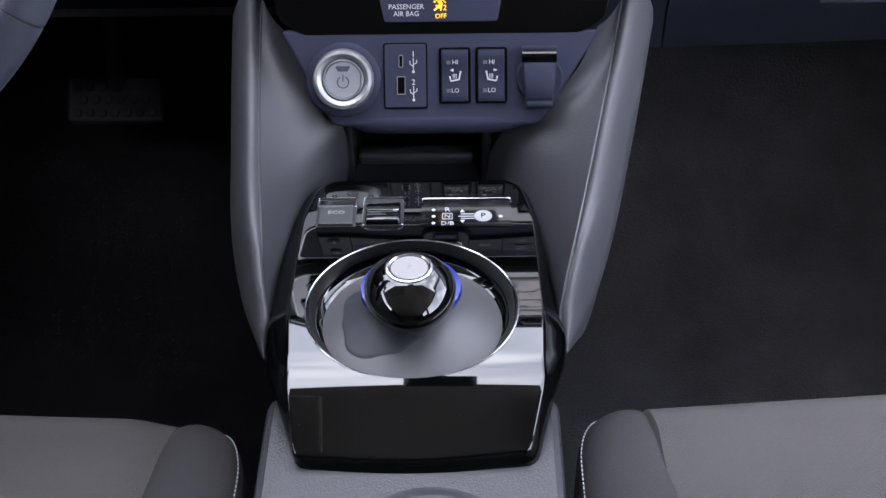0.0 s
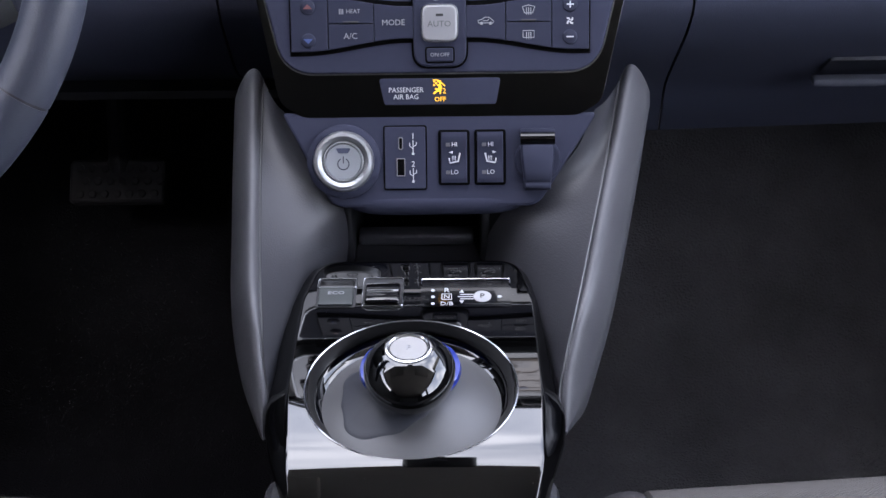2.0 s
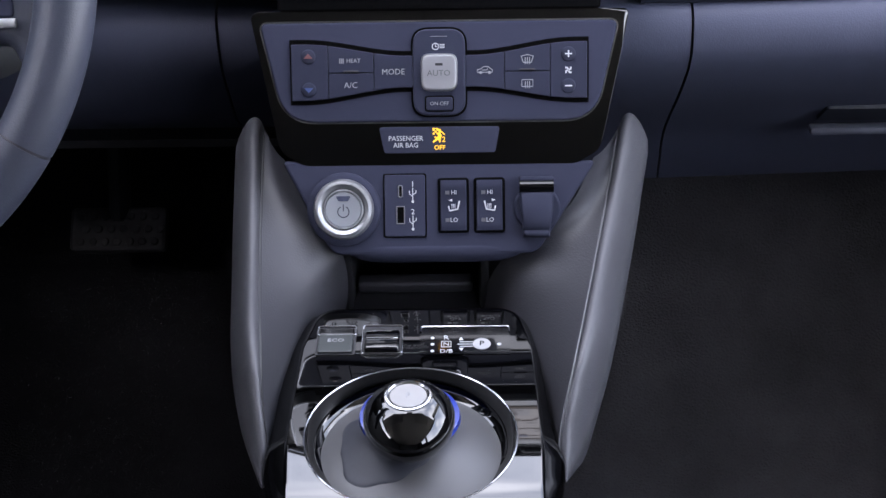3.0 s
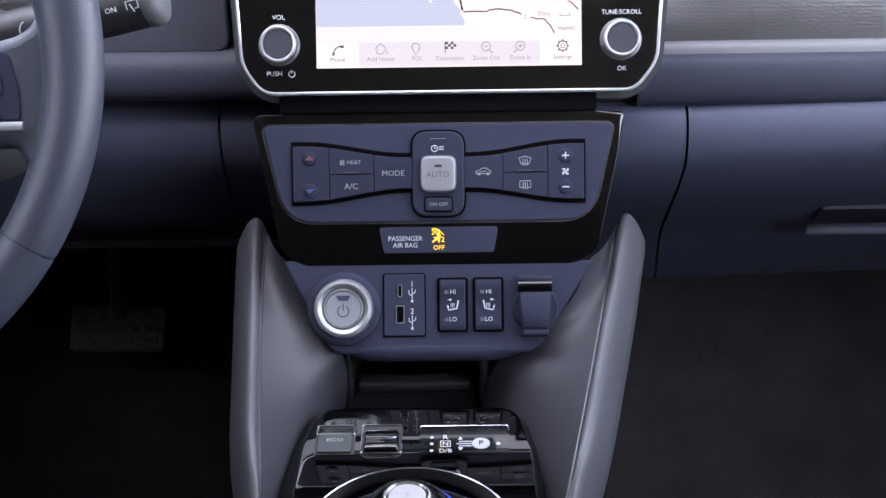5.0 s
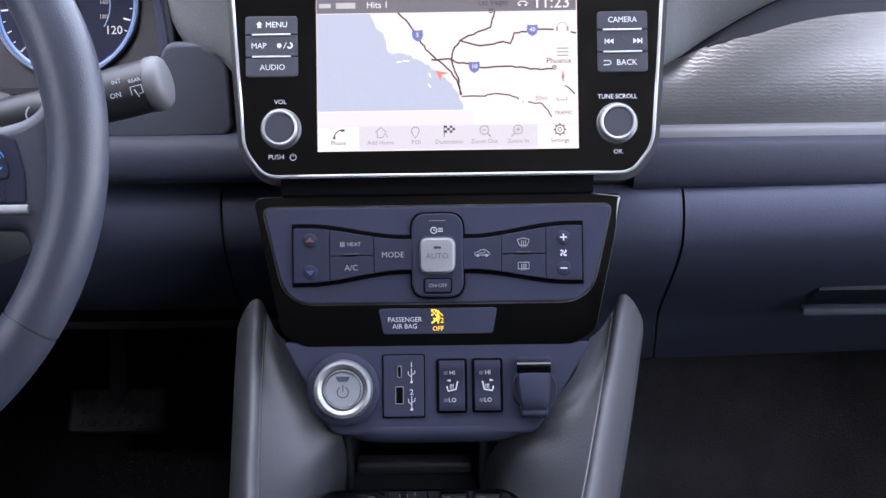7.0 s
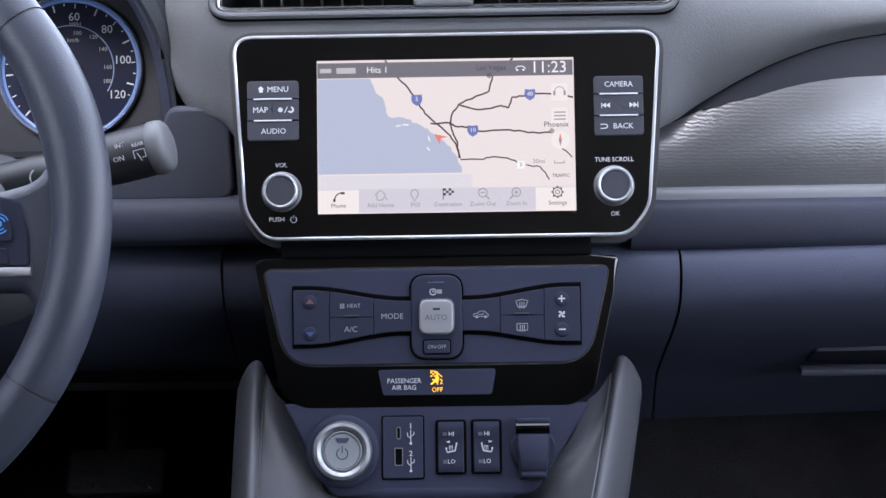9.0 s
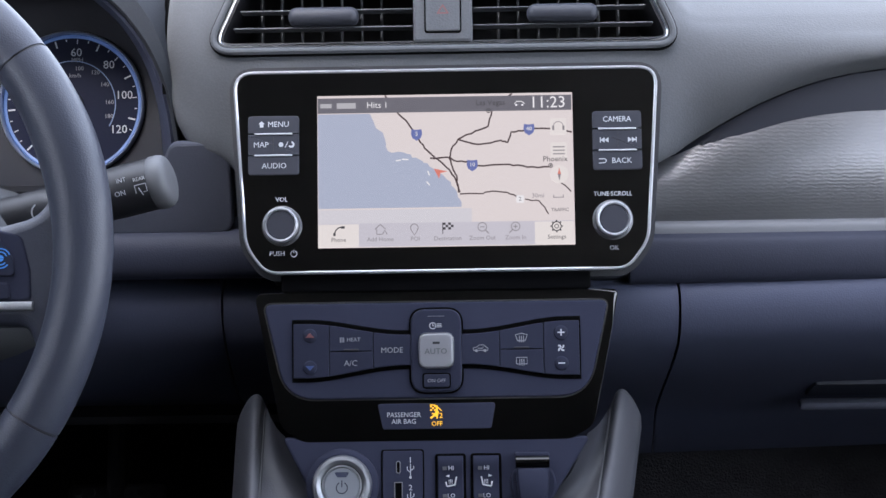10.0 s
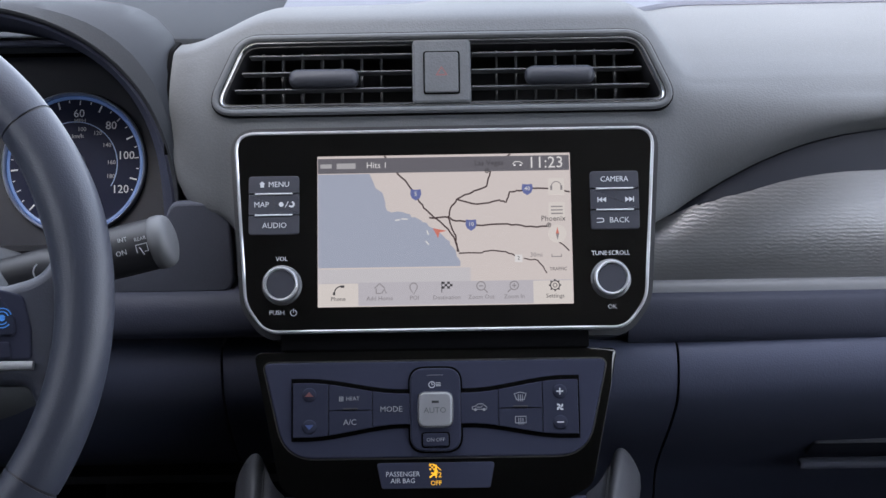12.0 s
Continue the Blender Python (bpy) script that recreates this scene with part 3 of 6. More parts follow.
part("gap", frame_band(rect(-0.0128, 0.0965, 0.0128, 0.1275, 0.0022), rect(-0.0118, 0.0975, 0.0118, 0.1265, 0.0018), -0.006, -0.0026), M_GAPSHADE, haz, "dark gap", SP)
M_RED = material("faded_red_print", (0.13, 0.045, 0.045), 0.5, relief=0)
tri = rounded([(-0.0045, 0.1095), (0.0045, 0.1095), (0, 0.1165)], 0.0004, 2)
tri_in = rounded([(-0.0026, 0.1106), (0.0026, 0.1106), (0, 0.1146)], 0.0003, 2)
part("triangle", frame_band(tri, tri_in, -0.002, -0.0011), M_RED, key, "red warning triangle", SP)

# ---- infotainment unit ----
info = thing("infotainment_unit", SP, "gloss black infotainment unit with lit map screen", "infotainment")
FRAME = rounded([(-0.1235, -0.0695), (0.1235, -0.0695), (0.1385, -0.050), (0.1475, 0.071), (-0.1455, 0.071), (-0.1375, -0.050)], [0.018, 0.018, 0.030, 0.014, 0.014, 0.030], 7)
FRAME_IN = grown(FRAME, -0.0022)
part("chrome_frame", frame_band(FRAME, FRAME_IN, -0.022, -0.0005, 0.0009), M_FRAME, info, "bright silver frame", SP)
part("shell", frame_band(grown(FRAME, 0.004), grown(FRAME, 0.0), -0.030, -0.008), M_BLACK, info, "black housing", SP)
part("chin", box((0.211, 0.012, 0.026), (-0.0075, -0.0755, -0.018), 0.0015, 2), M_COWL, info, "black chin under the frame", SP)
part("face", plate(FRAME_IN, -0.012, -0.0006), M_GLOSS, info, "gloss black face", SP)


def round_key(parent, u, v, h, m, r=0.0110, label="dark rotary knob with a chrome ring"):
    k = part("knob", lathe([(r * 1.25, 0), (r * 1.25, 0.0008), (r * 1.12, 0.0014), (r * 1.1, 0.006), (r * 1.04, 0.0075)], 56, (u, v, h)), M_PORT, parent, label, m)
    part("chrome_ring", lathe([(r * 1.10, 0.0066), (r * 1.07, 0.0084), (r * 1.0, 0.0093), (r * 0.92, 0.0091), (r * 0.87, 0.0078)], 56, (u, v, h), cap=False), M_SATIN, k, "chrome ring", m)
    part("cap", lathe([(r * 0.88, 0.006), (r * 0.875, 0.0078), (r * 0.83, 0.0083), (r * 0.4, 0.0083)], 56, (u, v, h)), M_SIDEKEY, k, "dark satin cap", m)
    return k


round_key(info, -0.1115, -0.0364, -0.0006, SP)
round_key(info, 0.1135, -0.0355, -0.0006, SP)


def key_group(u0, u1, v0, v1, cuts):
    edges = [v0, *cuts, v1]
    keys = []
    for i, (a, b) in enumerate(zip(edges, edges[1:])):
        r = [0.0025 if i == 0 else 0.0004] * 2 + [0.0025 if i == len(edges) - 2 else 0.0004] * 2
        out = rounded([(u0, a + 0.0003), (u1, a + 0.0003), (u1, b - 0.0003), (u0, b - 0.0003)], r, 4)
        keys.append(part("key", plate(out, -0.002, 0.0016, 0.0006), M_SIDEKEY, info, "dark grey push key", SP))
    for c in cuts:
        part("key_line", box((0.026, 0.0011, 0.001), ((u0 + u1) / 2, c, 0.0020), 0.0003, 1), M_WHITE, info, "white line between keys", SP)
    return keys


kl = key_group(-0.1345, -0.0995, -0.0018, 0.0396, (0.0120, 0.0268))
kr = key_group(0.1010, 0.1345, -0.0018, 0.0394, (0.0120, 0.0268))
CAP = 0.0037
words("lettering", "MENU", CAP, (-0.1135, 0.0333, 0.0016), M_WHITE, kl[2], SP)
words("lettering", "MAP", CAP, (-0.1255, 0.0193, 0.0016), M_WHITE, kl[1], SP)
words("lettering", "AUDIO", CAP, (-0.1165, 0.0047, 0.0016), M_WHITE, kl[0], SP)
words("lettering", "CAMERA", CAP, (0.1178, 0.0333, 0.0016), M_WHITE, kr[2], SP, wide=0.92)
words("lettering", "BACK", CAP, (0.1205, 0.0047, 0.0016), M_WHITE, kr[0], SP)
words("lettering", "VOL", 0.0030, (-0.1118, -0.0183, -0.0006), M_WHITE, info, SP)
words("lettering", "PUSH", 0.0031, (-0.1150, -0.0553, -0.0006), M_WHITE, info, SP)
words("lettering", "TUNE·SCROLL", 0.0030, (0.1141, -0.0177, -0.0006), M_WHITE, info, SP, wide=0.95)
words("lettering", "OK", 0.0030, (0.1141, -0.0546, -0.0006), M_WHITE, info, SP)


def mark(name, parent, mat, m, *outlines, h=0.0016, label="", thick=0.0002):
    """Flat printed shapes."""
    return part(name, join(*[plate(o, h, h + thick) for o in outlines]), mat, parent, label, m)


def ring_mark(u, v, r, w, a0=0, a1=360, n=28):
    """A ring or an arc as an outline."""
    out = [(u + r * math.cos(radians(a0 + (a1 - a0) * k / n)), v + r * math.sin(radians(a0 + (a1 - a0) * k / n))) for k in range(n + 1)]
    return out + [(u + (r - w) * math.cos(radians(a1 - (a1 - a0) * k / n)), v + (r - w) * math.sin(radians(a1 - (a1 - a0) * k / n))) for k in range(n + 1)]


def stroke(points, w):
    """A line of width w as an outline."""
    pts = [Vector(p) for p in points]
    left, right = [], []
    for i, p in enumerate(pts):
        d = pts[min(i + 1, len(pts) - 1)] - pts[max(i - 1, 0)]
        nrm = Vector((-d.y, d.x)).normalized() * w / 2
        left.append(p + nrm)
        right.append(p - nrm)
    return right + left[::-1]


mark("house_icon", kl[2], M_WHITE, SP, [(-0.1262, 0.0315), (-0.1238, 0.0315), (-0.1238, 0.0338), (-0.1229, 0.0338), (-0.1250, 0.0357), (-0.1271, 0.0338), (-0.1262, 0.0338)], label="white house icon")
mark("sun_icon", kl[1], M_WHITE, SP, ring_mark(-0.1118, 0.0194, 0.0016, 0.0015, 0, 359), stroke([(-0.1090, 0.0174), (-0.1070, 0.0214)], 0.0005), label="white sun and slash icon")
mark("moon_icon", kl[1], M_WHITE, SP, ring_mark(-0.1048, 0.0194, 0.0022, 0.0012, -150, 80), label="white moon icon")
mark("key_divider", kl[1], M_BLACK, SP, rect(-0.1172, 0.0140, -0.1169, 0.0250))
for s, u in ((-1, 0.1100), (1, 0.1268)):
    mark("skip_icon", kr[1], M_WHITE, SP, *[[(u + s * (d - 0.0018), 0.0209), (u + s * (d - 0.0018), 0.0173), (u + s * (d + 0.0009), 0.0191)][::(-1 if s > 0 else 1)] for d in (0, 0.0027)], rect(u + s * 0.0038 - 0.0003, 0.0173, u + s * 0.0038 + 0.0003, 0.0209), label="white skip icon")
mark("key_divider", kr[1], M_BLACK, SP, rect(0.1181, 0.0140, 0.1184, 0.0250))
mark("return_icon", kr[0], M_WHITE, SP, ring_mark(0.1085, 0.0048, 0.0016, 0.0006, -90, 90), stroke([(0.1050, 0.0032), (0.1085, 0.0035)], 0.0006), stroke([(0.1050, 0.0061), (0.1085, 0.0061)], 0.0006), label="white return icon")
mark("power_icon", info, M_WHITE, SP, ring_mark(-0.1036, -0.0554, 0.0023, 0.0005, 115, 425), rect(-0.10385, -0.0552, -0.10335, -0.0526), h=-0.0006, label="white power icon")

# the lit map screen


def lit(name, color, strength=0.85):
    m = bpy.data.materials.new(name)
    m.use_nodes = True
    p = m.node_tree.nodes["Principled BSDF"]
    p.inputs["Base Color"].default_value = (0.01, 0.01, 0.01, 1)
    p.inputs["Roughness"].default_value = 0.12
    p.inputs["Emission Color"].default_value = (*color, 1)
    p.inputs["Emission Strength"].default_value = strength * LIT
    return m


LIT = 0.092
L_LAND = lit("lit_land", (0.80, 0.705, 0.672))
L_SEA = lit("lit_sea", (0.45, 0.48, 0.59))
L_BAR = lit("lit_status_bar", (0.16, 0.15, 0.17))
L_ROAD = lit("lit_road", (0.085, 0.055, 0.055))
L_TOOL = lit("lit_tool_bar", (0.62, 0.58, 0.62))
L_STRIP = lit("lit_strip", (0.70, 0.66, 0.68))
L_PALE = lit("lit_tool_button", (0.85, 0.77, 0.72))
L_INK = lit("lit_ink", (0.06, 0.055, 0.06))
L_SOFT = lit("lit_soft_ink", (0.28, 0.255, 0.262))
L_WHITE = lit("lit_white", (0.9, 0.86, 0.85))
L_SIGN = lit("lit_road_sign", (0.15, 0.18, 0.42))
L_RED = lit("lit_red", (0.75, 0.22, 0.16))
screen = part("screen", plate(rect(-0.0870, -0.0520, 0.0878, 0.0528), -0.001, 0.0000), L_LAND, info, "lit map screen", SP)


def px(u, v):
    """A place on the screen from 0..1 across and 0..1 down."""
    return (-0.0866 + 0.174 * u, 0.0525 - 0.1042 * v)


def on_screen(name, mat, h, *outlines, label=""):
    ups = []
    for o in outlines:
        area = sum(o[i - 1][0] * o[i][1] - o[i][0] * o[i - 1][1] for i in range(len(o)))
        ups.append(o if area > 0 else o[::-1])
    return part(name, join(*[plate(o, 0.0, h) for o in ups]), mat, screen, label, SP)


WANDER = random.Random(5)


def wavered(points, amount, cuts=4):
    """A line of the map with small bends between its given places."""
    out = []
    for (a, b), (c, d) in zip(points, points[1:]):
        out.append((a, b))
        for k in range(1, cuts):
            f = k / cuts
            out.append((a + (c - a) * f + WANDER.uniform(-amount, amount), b + (d - b) * f + WANDER.uniform(-amount, amount) * 1.6))
    return out + [points[-1]]


def route(points, w=0.0011, h=0.0005):
    return on_screen("road", L_ROAD, h, stroke([px(*p) for p in wavered(points, 0.003)], w), label="dark road line on the map")


coast = [(0.0, 0.12), (0.205, 0.12), (0.225, 0.20), (0.26, 0.27), (0.275, 0.37), (0.35, 0.39), (0.40, 0.43), (0.43, 0.455), (0.47, 0.51), (0.52, 0.58), (0.545, 0.66), (0.56, 0.745), (0.0, 0.745)]
on_screen("sea", L_SEA, 0.0002, [px(*p) for p in [coast[0], *wavered(coast[1:-1], 0.005), coast[-1]]], label="blue-grey sea on the map")
for a, b in (((0.305, 0.435), (0.325, 0.430)), ((0.33, 0.425), (0.355, 0.428)), ((0.43, 0.505), (0.437, 0.535)), ((0.425, 0.575), (0.437, 0.60))):
    on_screen("island", L_WHITE, 0.0003, stroke([px(*a), px(*b)], 0.0009), label="pale island")
route([(0.265, 0.0), (0.30, 0.085), (0.345, 0.165), (0.375, 0.235)])
route([(0.395, 0.29), (0.43, 0.37), (0.47, 0.43), (0.515, 0.50), (0.54, 0.57), (0.555, 0.65)])
route([(0.44, 0.42), (0.52, 0.42), (0.535, 0.44), (0.59, 0.448)])
route([(0.515, 0.42), (0.525, 0.36), (0.55, 0.30), (0.62, 0.245), (0.67, 0.215), (0.685, 0.115), (0.72, 0.05), (0.765, 0.0)])
route([(0.55, 0.30), (0.63, 0.335), (0.72, 0.31), (0.745, 0.325), (0.76, 0.255), (0.80, 0.25), (0.86, 0.235), (0.95, 0.245), (0.998, 0.262)])
route([(0.62, 0.475), (0.75, 0.470), (0.82, 0.49), (0.905, 0.49)])
route([(0.515, 0.42), (0.53, 0.50), (0.545, 0.56), (0.55, 0.65)])
route([(0.555, 0.66), (0.63, 0.66), (0.68, 0.645), (0.74, 0.655), (0.79, 0.69)], 0.0009)
route([(0.81, 0.70), (0.865, 0.715), (0.90, 0.80)], 0.0008)
route([(0.94, 0.58), (0.99, 0.655)], 0.0008)
on_screen("status_bar", L_BAR, 0.0009, [px(0, 0.015), px(0.998, 0.015), px(0.998, 0.115), px(0, 0.115)], label="grey status bar")
on_screen("tool_bar", L_TOOL, 0.0009, [px(0, 0.845), px(1, 0.845), px(1, 0.998), px(0, 0.998)], label="pale tool bar")
on_screen("tool_strip", L_STRIP, 0.0006, [px(0, 0.755), px(0.60, 0.755), px(0.60, 0.845), px(0, 0.845)], label="pale strip")
for a, b in ((0.0, 0.158), (0.845, 1.0)):
    on_screen("tool_button", L_PALE, 0.0011, [px(a, 0.85), px(b, 0.85), px(b, 0.998), px(a, 0.998)], label="pale tool button")


def say(text, u, v, size, mat=None, align="CENTER", h=0.0011):
    words("screen_text", text, size, (*px(u, v), h), mat or L_INK, screen, SP, align)


say("Hits 1", 0.235, 0.066, 0.0042, L_WHITE)
say("11:23", 0.905, 0.066, 0.0078, L_WHITE)
say("Las Vegas", 0.68, 0.060, 0.0036)
say("Phoenix", 0.93, 0.44, 0.0036)
for text, u in (("Phone", 0.079, ), ("Add Home", 0.242), ("POI", 0.378), ("Destination", 0.505), ("Zoom Out", 0.64), ("Zoom In", 0.77), ("Settings", 0.93)):
    say(text, u, 0.952, 0.0028, L_INK if u in (0.079, 0.93) else L_SOFT, h=0.0013)
say("30mi", 0.86, 0.68, 0.0030, L_SOFT)
say("TRAFFIC", 0.945, 0.775, 0.0022, L_INK)
on_screen("text_bar", lit("lit_grey_text", (0.50, 0.48, 0.49)), 0.0011, [px(0.075, 0.048), px(0.150, 0.048), px(0.150, 0.085), px(0.075, 0.085)], [px(0.010, 0.052), px(0.055, 0.052), px(0.055, 0.080), px(0.010, 0.080)], label="unreadable station name as plain bars")
for u, v in ((0.388, 0.262), (0.605, 0.470), (0.83, 0.238)):
    c = px(u, v)
    on_screen("road_shield", L_SIGN, 0.0010, [(c[0], c[1] - 0.0044), (c[0] + 0.0028, c[1] - 0.0026), (c[0] + 0.0038, c[1]), (c[0] + 0.0034, c[1] + 0.0034), (c[0], c[1] + 0.0030), (c[0] - 0.0034, c[1] + 0.0034), (c[0] - 0.0038, c[1]), (c[0] - 0.0028, c[1] - 0.0026)], label="blue road shield")
for text, u, v in (("5", 0.388, 0.262), ("10", 0.605, 0.470), ("40", 0.83, 0.238)):
    say(text, u, v, 0.0028, L_WHITE)
for u, v in ((0.912, 0.482), (0.672, 0.112)):
    on_screen("city_dot", L_INK, 0.0012, ring_mark(*px(u, v), 0.0016, 0.0005, 0, 355, 16), ring_mark(*px(u, v), 0.0006, 0.0005, 0, 350, 10), label="dark city dot")
c = px(0.795, 0.066)
on_screen("status_icon", L_WHITE, 0.0011, stroke([(c[0] - 0.0036, c[1] - 0.0006), (c[0] - 0.0020, c[1] + 0.0012), (c[0] + 0.0014, c[1] + 0.0012), (c[0] + 0.0034, c[1] - 0.0004)], 0.0006), rect(c[0] - 0.0030, c[1] - 0.0018, c[0] - 0.0016, c[1] - 0.0008), rect(c[0] + 0.0012, c[1] - 0.0018, c[0] + 0.0026, c[1] - 0.0008), label="white status icon")
c = px(0.79, 0.70)
on_screen("road_shield", L_WHITE, 0.0010, [(c[0] - 0.0025, c[1] - 0.0025), (c[0] + 0.0025, c[1] - 0.0025), (c[0] + 0.0025, c[1] + 0.0025), (c[0] - 0.0025, c[1] + 0.0025)], label="white road shield")
say("2", 0.79, 0.70, 0.0026)
c = px(0.48, 0.52)
on_screen("position_arrow", L_RED, 0.0012, [(c[0] - 0.0045, c[1] + 0.003), (c[0] - 0.001, c[1] - 0.004), (c[0], c[1]), (c[0] + 0.0045, c[1] + 0.001)], label="red position arrow")
for v, r in ((0.225, 0), (0.385, 0), (0.54, 1)):
    c = px(0.945, v)
    o = ring_mark(c[0], c[1], 0.0062, 0.0061, 0, 359) if r else rect(c[0] - 0.0055, c[1] - 0.0058, c[0] + 0.0055, c[1] + 0.0058, 0.001)
    on_screen("map_button", L_PALE, 0.0008, o, label="pale map button")
c = px(0.945, 0.225)
on_screen("headset_icon", L_SOFT, 0.0010, ring_mark(c[0], c[1], 0.0036, 0.0005, -20, 200), rect(c[0] - 0.0042, c[1] - 0.0025, c[0] - 0.0028, c[1] + 0.0005), rect(c[0] + 0.0028, c[1] - 0.0025, c[0] + 0.0042, c[1] + 0.0005), label="grey headset icon")
c = px(0.945, 0.385)
on_screen("list_icon", L_SOFT, 0.0010, *[rect(c[0] - 0.004, c[1] + d, c[0] + 0.004, c[1] + d + 0.0008) for d in (-0.0026, -0.0002, 0.0022)], label="grey list icon")
c = px(0.945, 0.54)
on_screen("compass_needle", L_RED, 0.0010, [(c[0] - 0.0011, c[1]), (c[0] + 0.0011, c[1]), (c[0], c[1] + 0.0045)], label="red compass needle")
on_screen("compass_needle", L_SOFT, 0.0010, [(c[0] - 0.0011, c[1]), (c[0] + 0.0011, c[1]), (c[0], c[1] - 0.0045)], label="grey compass needle")
c = px(0.94, 0.685)
on_screen("scale_bar", L_SOFT, 0.0010, rect(c[0] - 0.0035, c[1] - 0.001, c[0] + 0.0035, c[1] - 0.0005), rect(c[0] - 0.0035, c[1] - 0.001, c[0] - 0.003, c[1] + 0.001), rect(c[0] + 0.003, c[1] - 0.001, c[0] + 0.0035, c[1] + 0.001), label="map scale bar")
c = px(0.08, 0.885)
on_screen("phone_icon", L_INK, 0.0013, ring_mark(c[0] + 0.002, c[1] - 0.003, 0.0052, 0.0008, 85, 185), rect(c[0] + 0.0015, c[1] + 0.0008, c[0] + 0.0040, c[1] + 0.0024), rect(c[0] - 0.0038, c[1] - 0.0042, c[0] - 0.0022, c[1] - 0.0022), label="phone icon")
c = px(0.242, 0.885)
on_screen("home_icon", L_SOFT, 0.0013, stroke([(c[0] - 0.0036, c[1]), (c[0], c[1] + 0.0034), (c[0] + 0.0036, c[1])], 0.0006), stroke([(c[0] - 0.0024, c[1]), (c[0] - 0.0024, c[1] - 0.0034), (c[0] + 0.001, c[1] - 0.0034)], 0.0006), stroke([(c[0] + 0.0014, c[1] - 0.0034), (c[0] + 0.003, c[1] - 0.0006), (c[0] + 0.0046, c[1] - 0.0034)], 0.0006), label="house icon")
c = px(0.375, 0.885)
on_screen("pin_icon", L_SOFT, 0.0013, ring_mark(c[0], c[1] + 0.0008, 0.0028, 0.0006, -30, 210), stroke([(c[0] - 0.0024, c[1] - 0.0004), (c[0], c[1] - 0.0044), (c[0] + 0.0024, c[1] - 0.0004)], 0.0006), label="map pin icon")
c = px(0.505, 0.882)
on_screen("flag_icon", L_INK, 0.0013, *[rect(c[0] - 0.0032 + 0.0018 * i, c[1] - 0.0012 + 0.0016 * j, c[0] - 0.0014 + 0.0018 * i, c[1] + 0.0004 + 0.0016 * j) for i in range(4) for j in range(3) if (i + j) % 2 == 0], rect(c[0] - 0.0036, c[1] - 0.004, c[0] - 0.0031, c[1] + 0.0036), label="chequered flag icon")
for u, plus in ((0.64, 0), (0.77, 1)):
    c = px(u, 0.882)
    on_screen("magnifier_icon", L_SOFT, 0.0013, ring_mark(c[0], c[1] + 0.0003, 0.0032, 0.0006, 0, 358), stroke([(c[0] + (-0.0022 if plus else 0.0022), c[1] - 0.002), (c[0] + (-0.0044 if plus else 0.0044), c[1] - 0.0042)], 0.0007), rect(c[0] - 0.0015, c[1], c[0] + 0.0015, c[1] + 0.0006), *([rect(c[0] - 0.0003, c[1] - 0.0012, c[0] + 0.0003, c[1] + 0.0018)] if plus else []), label="magnifier icon")
c = px(0.93, 0.882)
on_screen("gear_icon", L_INK, 0.0013, ring_mark(c[0], c[1], 0.0034, 0.0007, 0, 358), ring_mark(c[0], c[1], 0.0016, 0.0005, 0, 358), *[rect(c[0] + 0.0037 * math.cos(k * math.pi / 4) - 0.0005, c[1] + 0.0037 * math.sin(k * math.pi / 4) - 0.0005, c[0] + 0.0037 * math.cos(k * math.pi / 4) + 0.0005, c[1] + 0.0037 * math.sin(k * math.pi / 4) + 0.0005) for k in range(8)], label="settings icon")

# ---- climate control panel ----
clim = thing("climate_panel", SP, "gloss black surround with grey climate control face", "climate control")
UC = -0.0077
GLOSS = rounded([(UC - 0.090, -0.183), (UC + 0.090, -0.183), (UC + 0.106, -0.174), (UC + 0.1204, -0.106), (UC + 0.1232, -0.0927), (UC + 0.1255, -0.0820), (UC + 0.105, -0.0820), (UC - 0.1240, -0.0820), (UC - 0.106, -0.174)], [0.014, 0.014, 0.014, 0.0004, 0.0004, 0.006, 0.0004, 0.006, 0.014], 5)


def bulged(outline, h0, depth, r=0.010):
    """A plate with a narrow rounded rim, wider at the upper outer corner on the passenger's side."""
    bm = bmesh.new()
    n = len(outline)
    loops = []
    for d, h in ((0.0, h0 - depth), (0.0, h0 - r), (-r * 0.08, h0 - r * 0.6), (-r * 0.3, h0 - r * 0.28), (-r * 0.62, h0 - r * 0.07), (-r, h0)):
        ring = []
        for p, q in zip(outline, grown(outline, d)):
            f = 0.05 + 0.95 * step(0.112, 0.118, p[0] - UC) * step(-0.106, -0.092, p[1])
            ring.append(bm.verts.new((p[0] + (q[0] - p[0]) * f, p[1] + (q[1] - p[1]) * f, h0 - (h0 - h) * f if h0 - h <= r else h)))
        loops.append(ring)
    for a, b in zip(loops, loops[1:]):
        for i in range(n):
            bm.faces.new((a[i], a[(i + 1) % n], b[(i + 1) % n], b[i]))
    bm.faces.new(loops[-1])
    bm.faces.new(loops[0][::-1])
    return bm


part("gloss_surround", bulged(GLOSS, -0.0072, 0.045, 0.0029), M_GLOSS, clim, "gloss black surround", SP)
CP = SP @ Matrix.Translation((0, -0.0018, 0))
FACE = rounded([(UC - 0.1025, -0.1526), (UC + 0.1025, -0.1526), (UC + 0.1175, -0.0875), (UC - 0.1175, -0.0875)], [0.026, 0.026, 0.005, 0.005], 9)
face = part("face", plate(FACE, -0.012, -0.0055, 0.0012), M_FACE, clim, "grey satin face", CP)
part("face_edge", frame_band(grown(FACE, 0.0010), grown(FACE, 0.0001), -0.012, -0.0062), M_DARKCHROME, clim, "thin bright edge", CP)


def upper(u):
    """Upper edge of the waisted key field, by the distance from the middle."""
    return -0.1012 - 0.0080 * step(0.088, 0.022, u)


def lower(u):
    return -0.1384 + 0.0080 * step(0.088, 0.022, u)


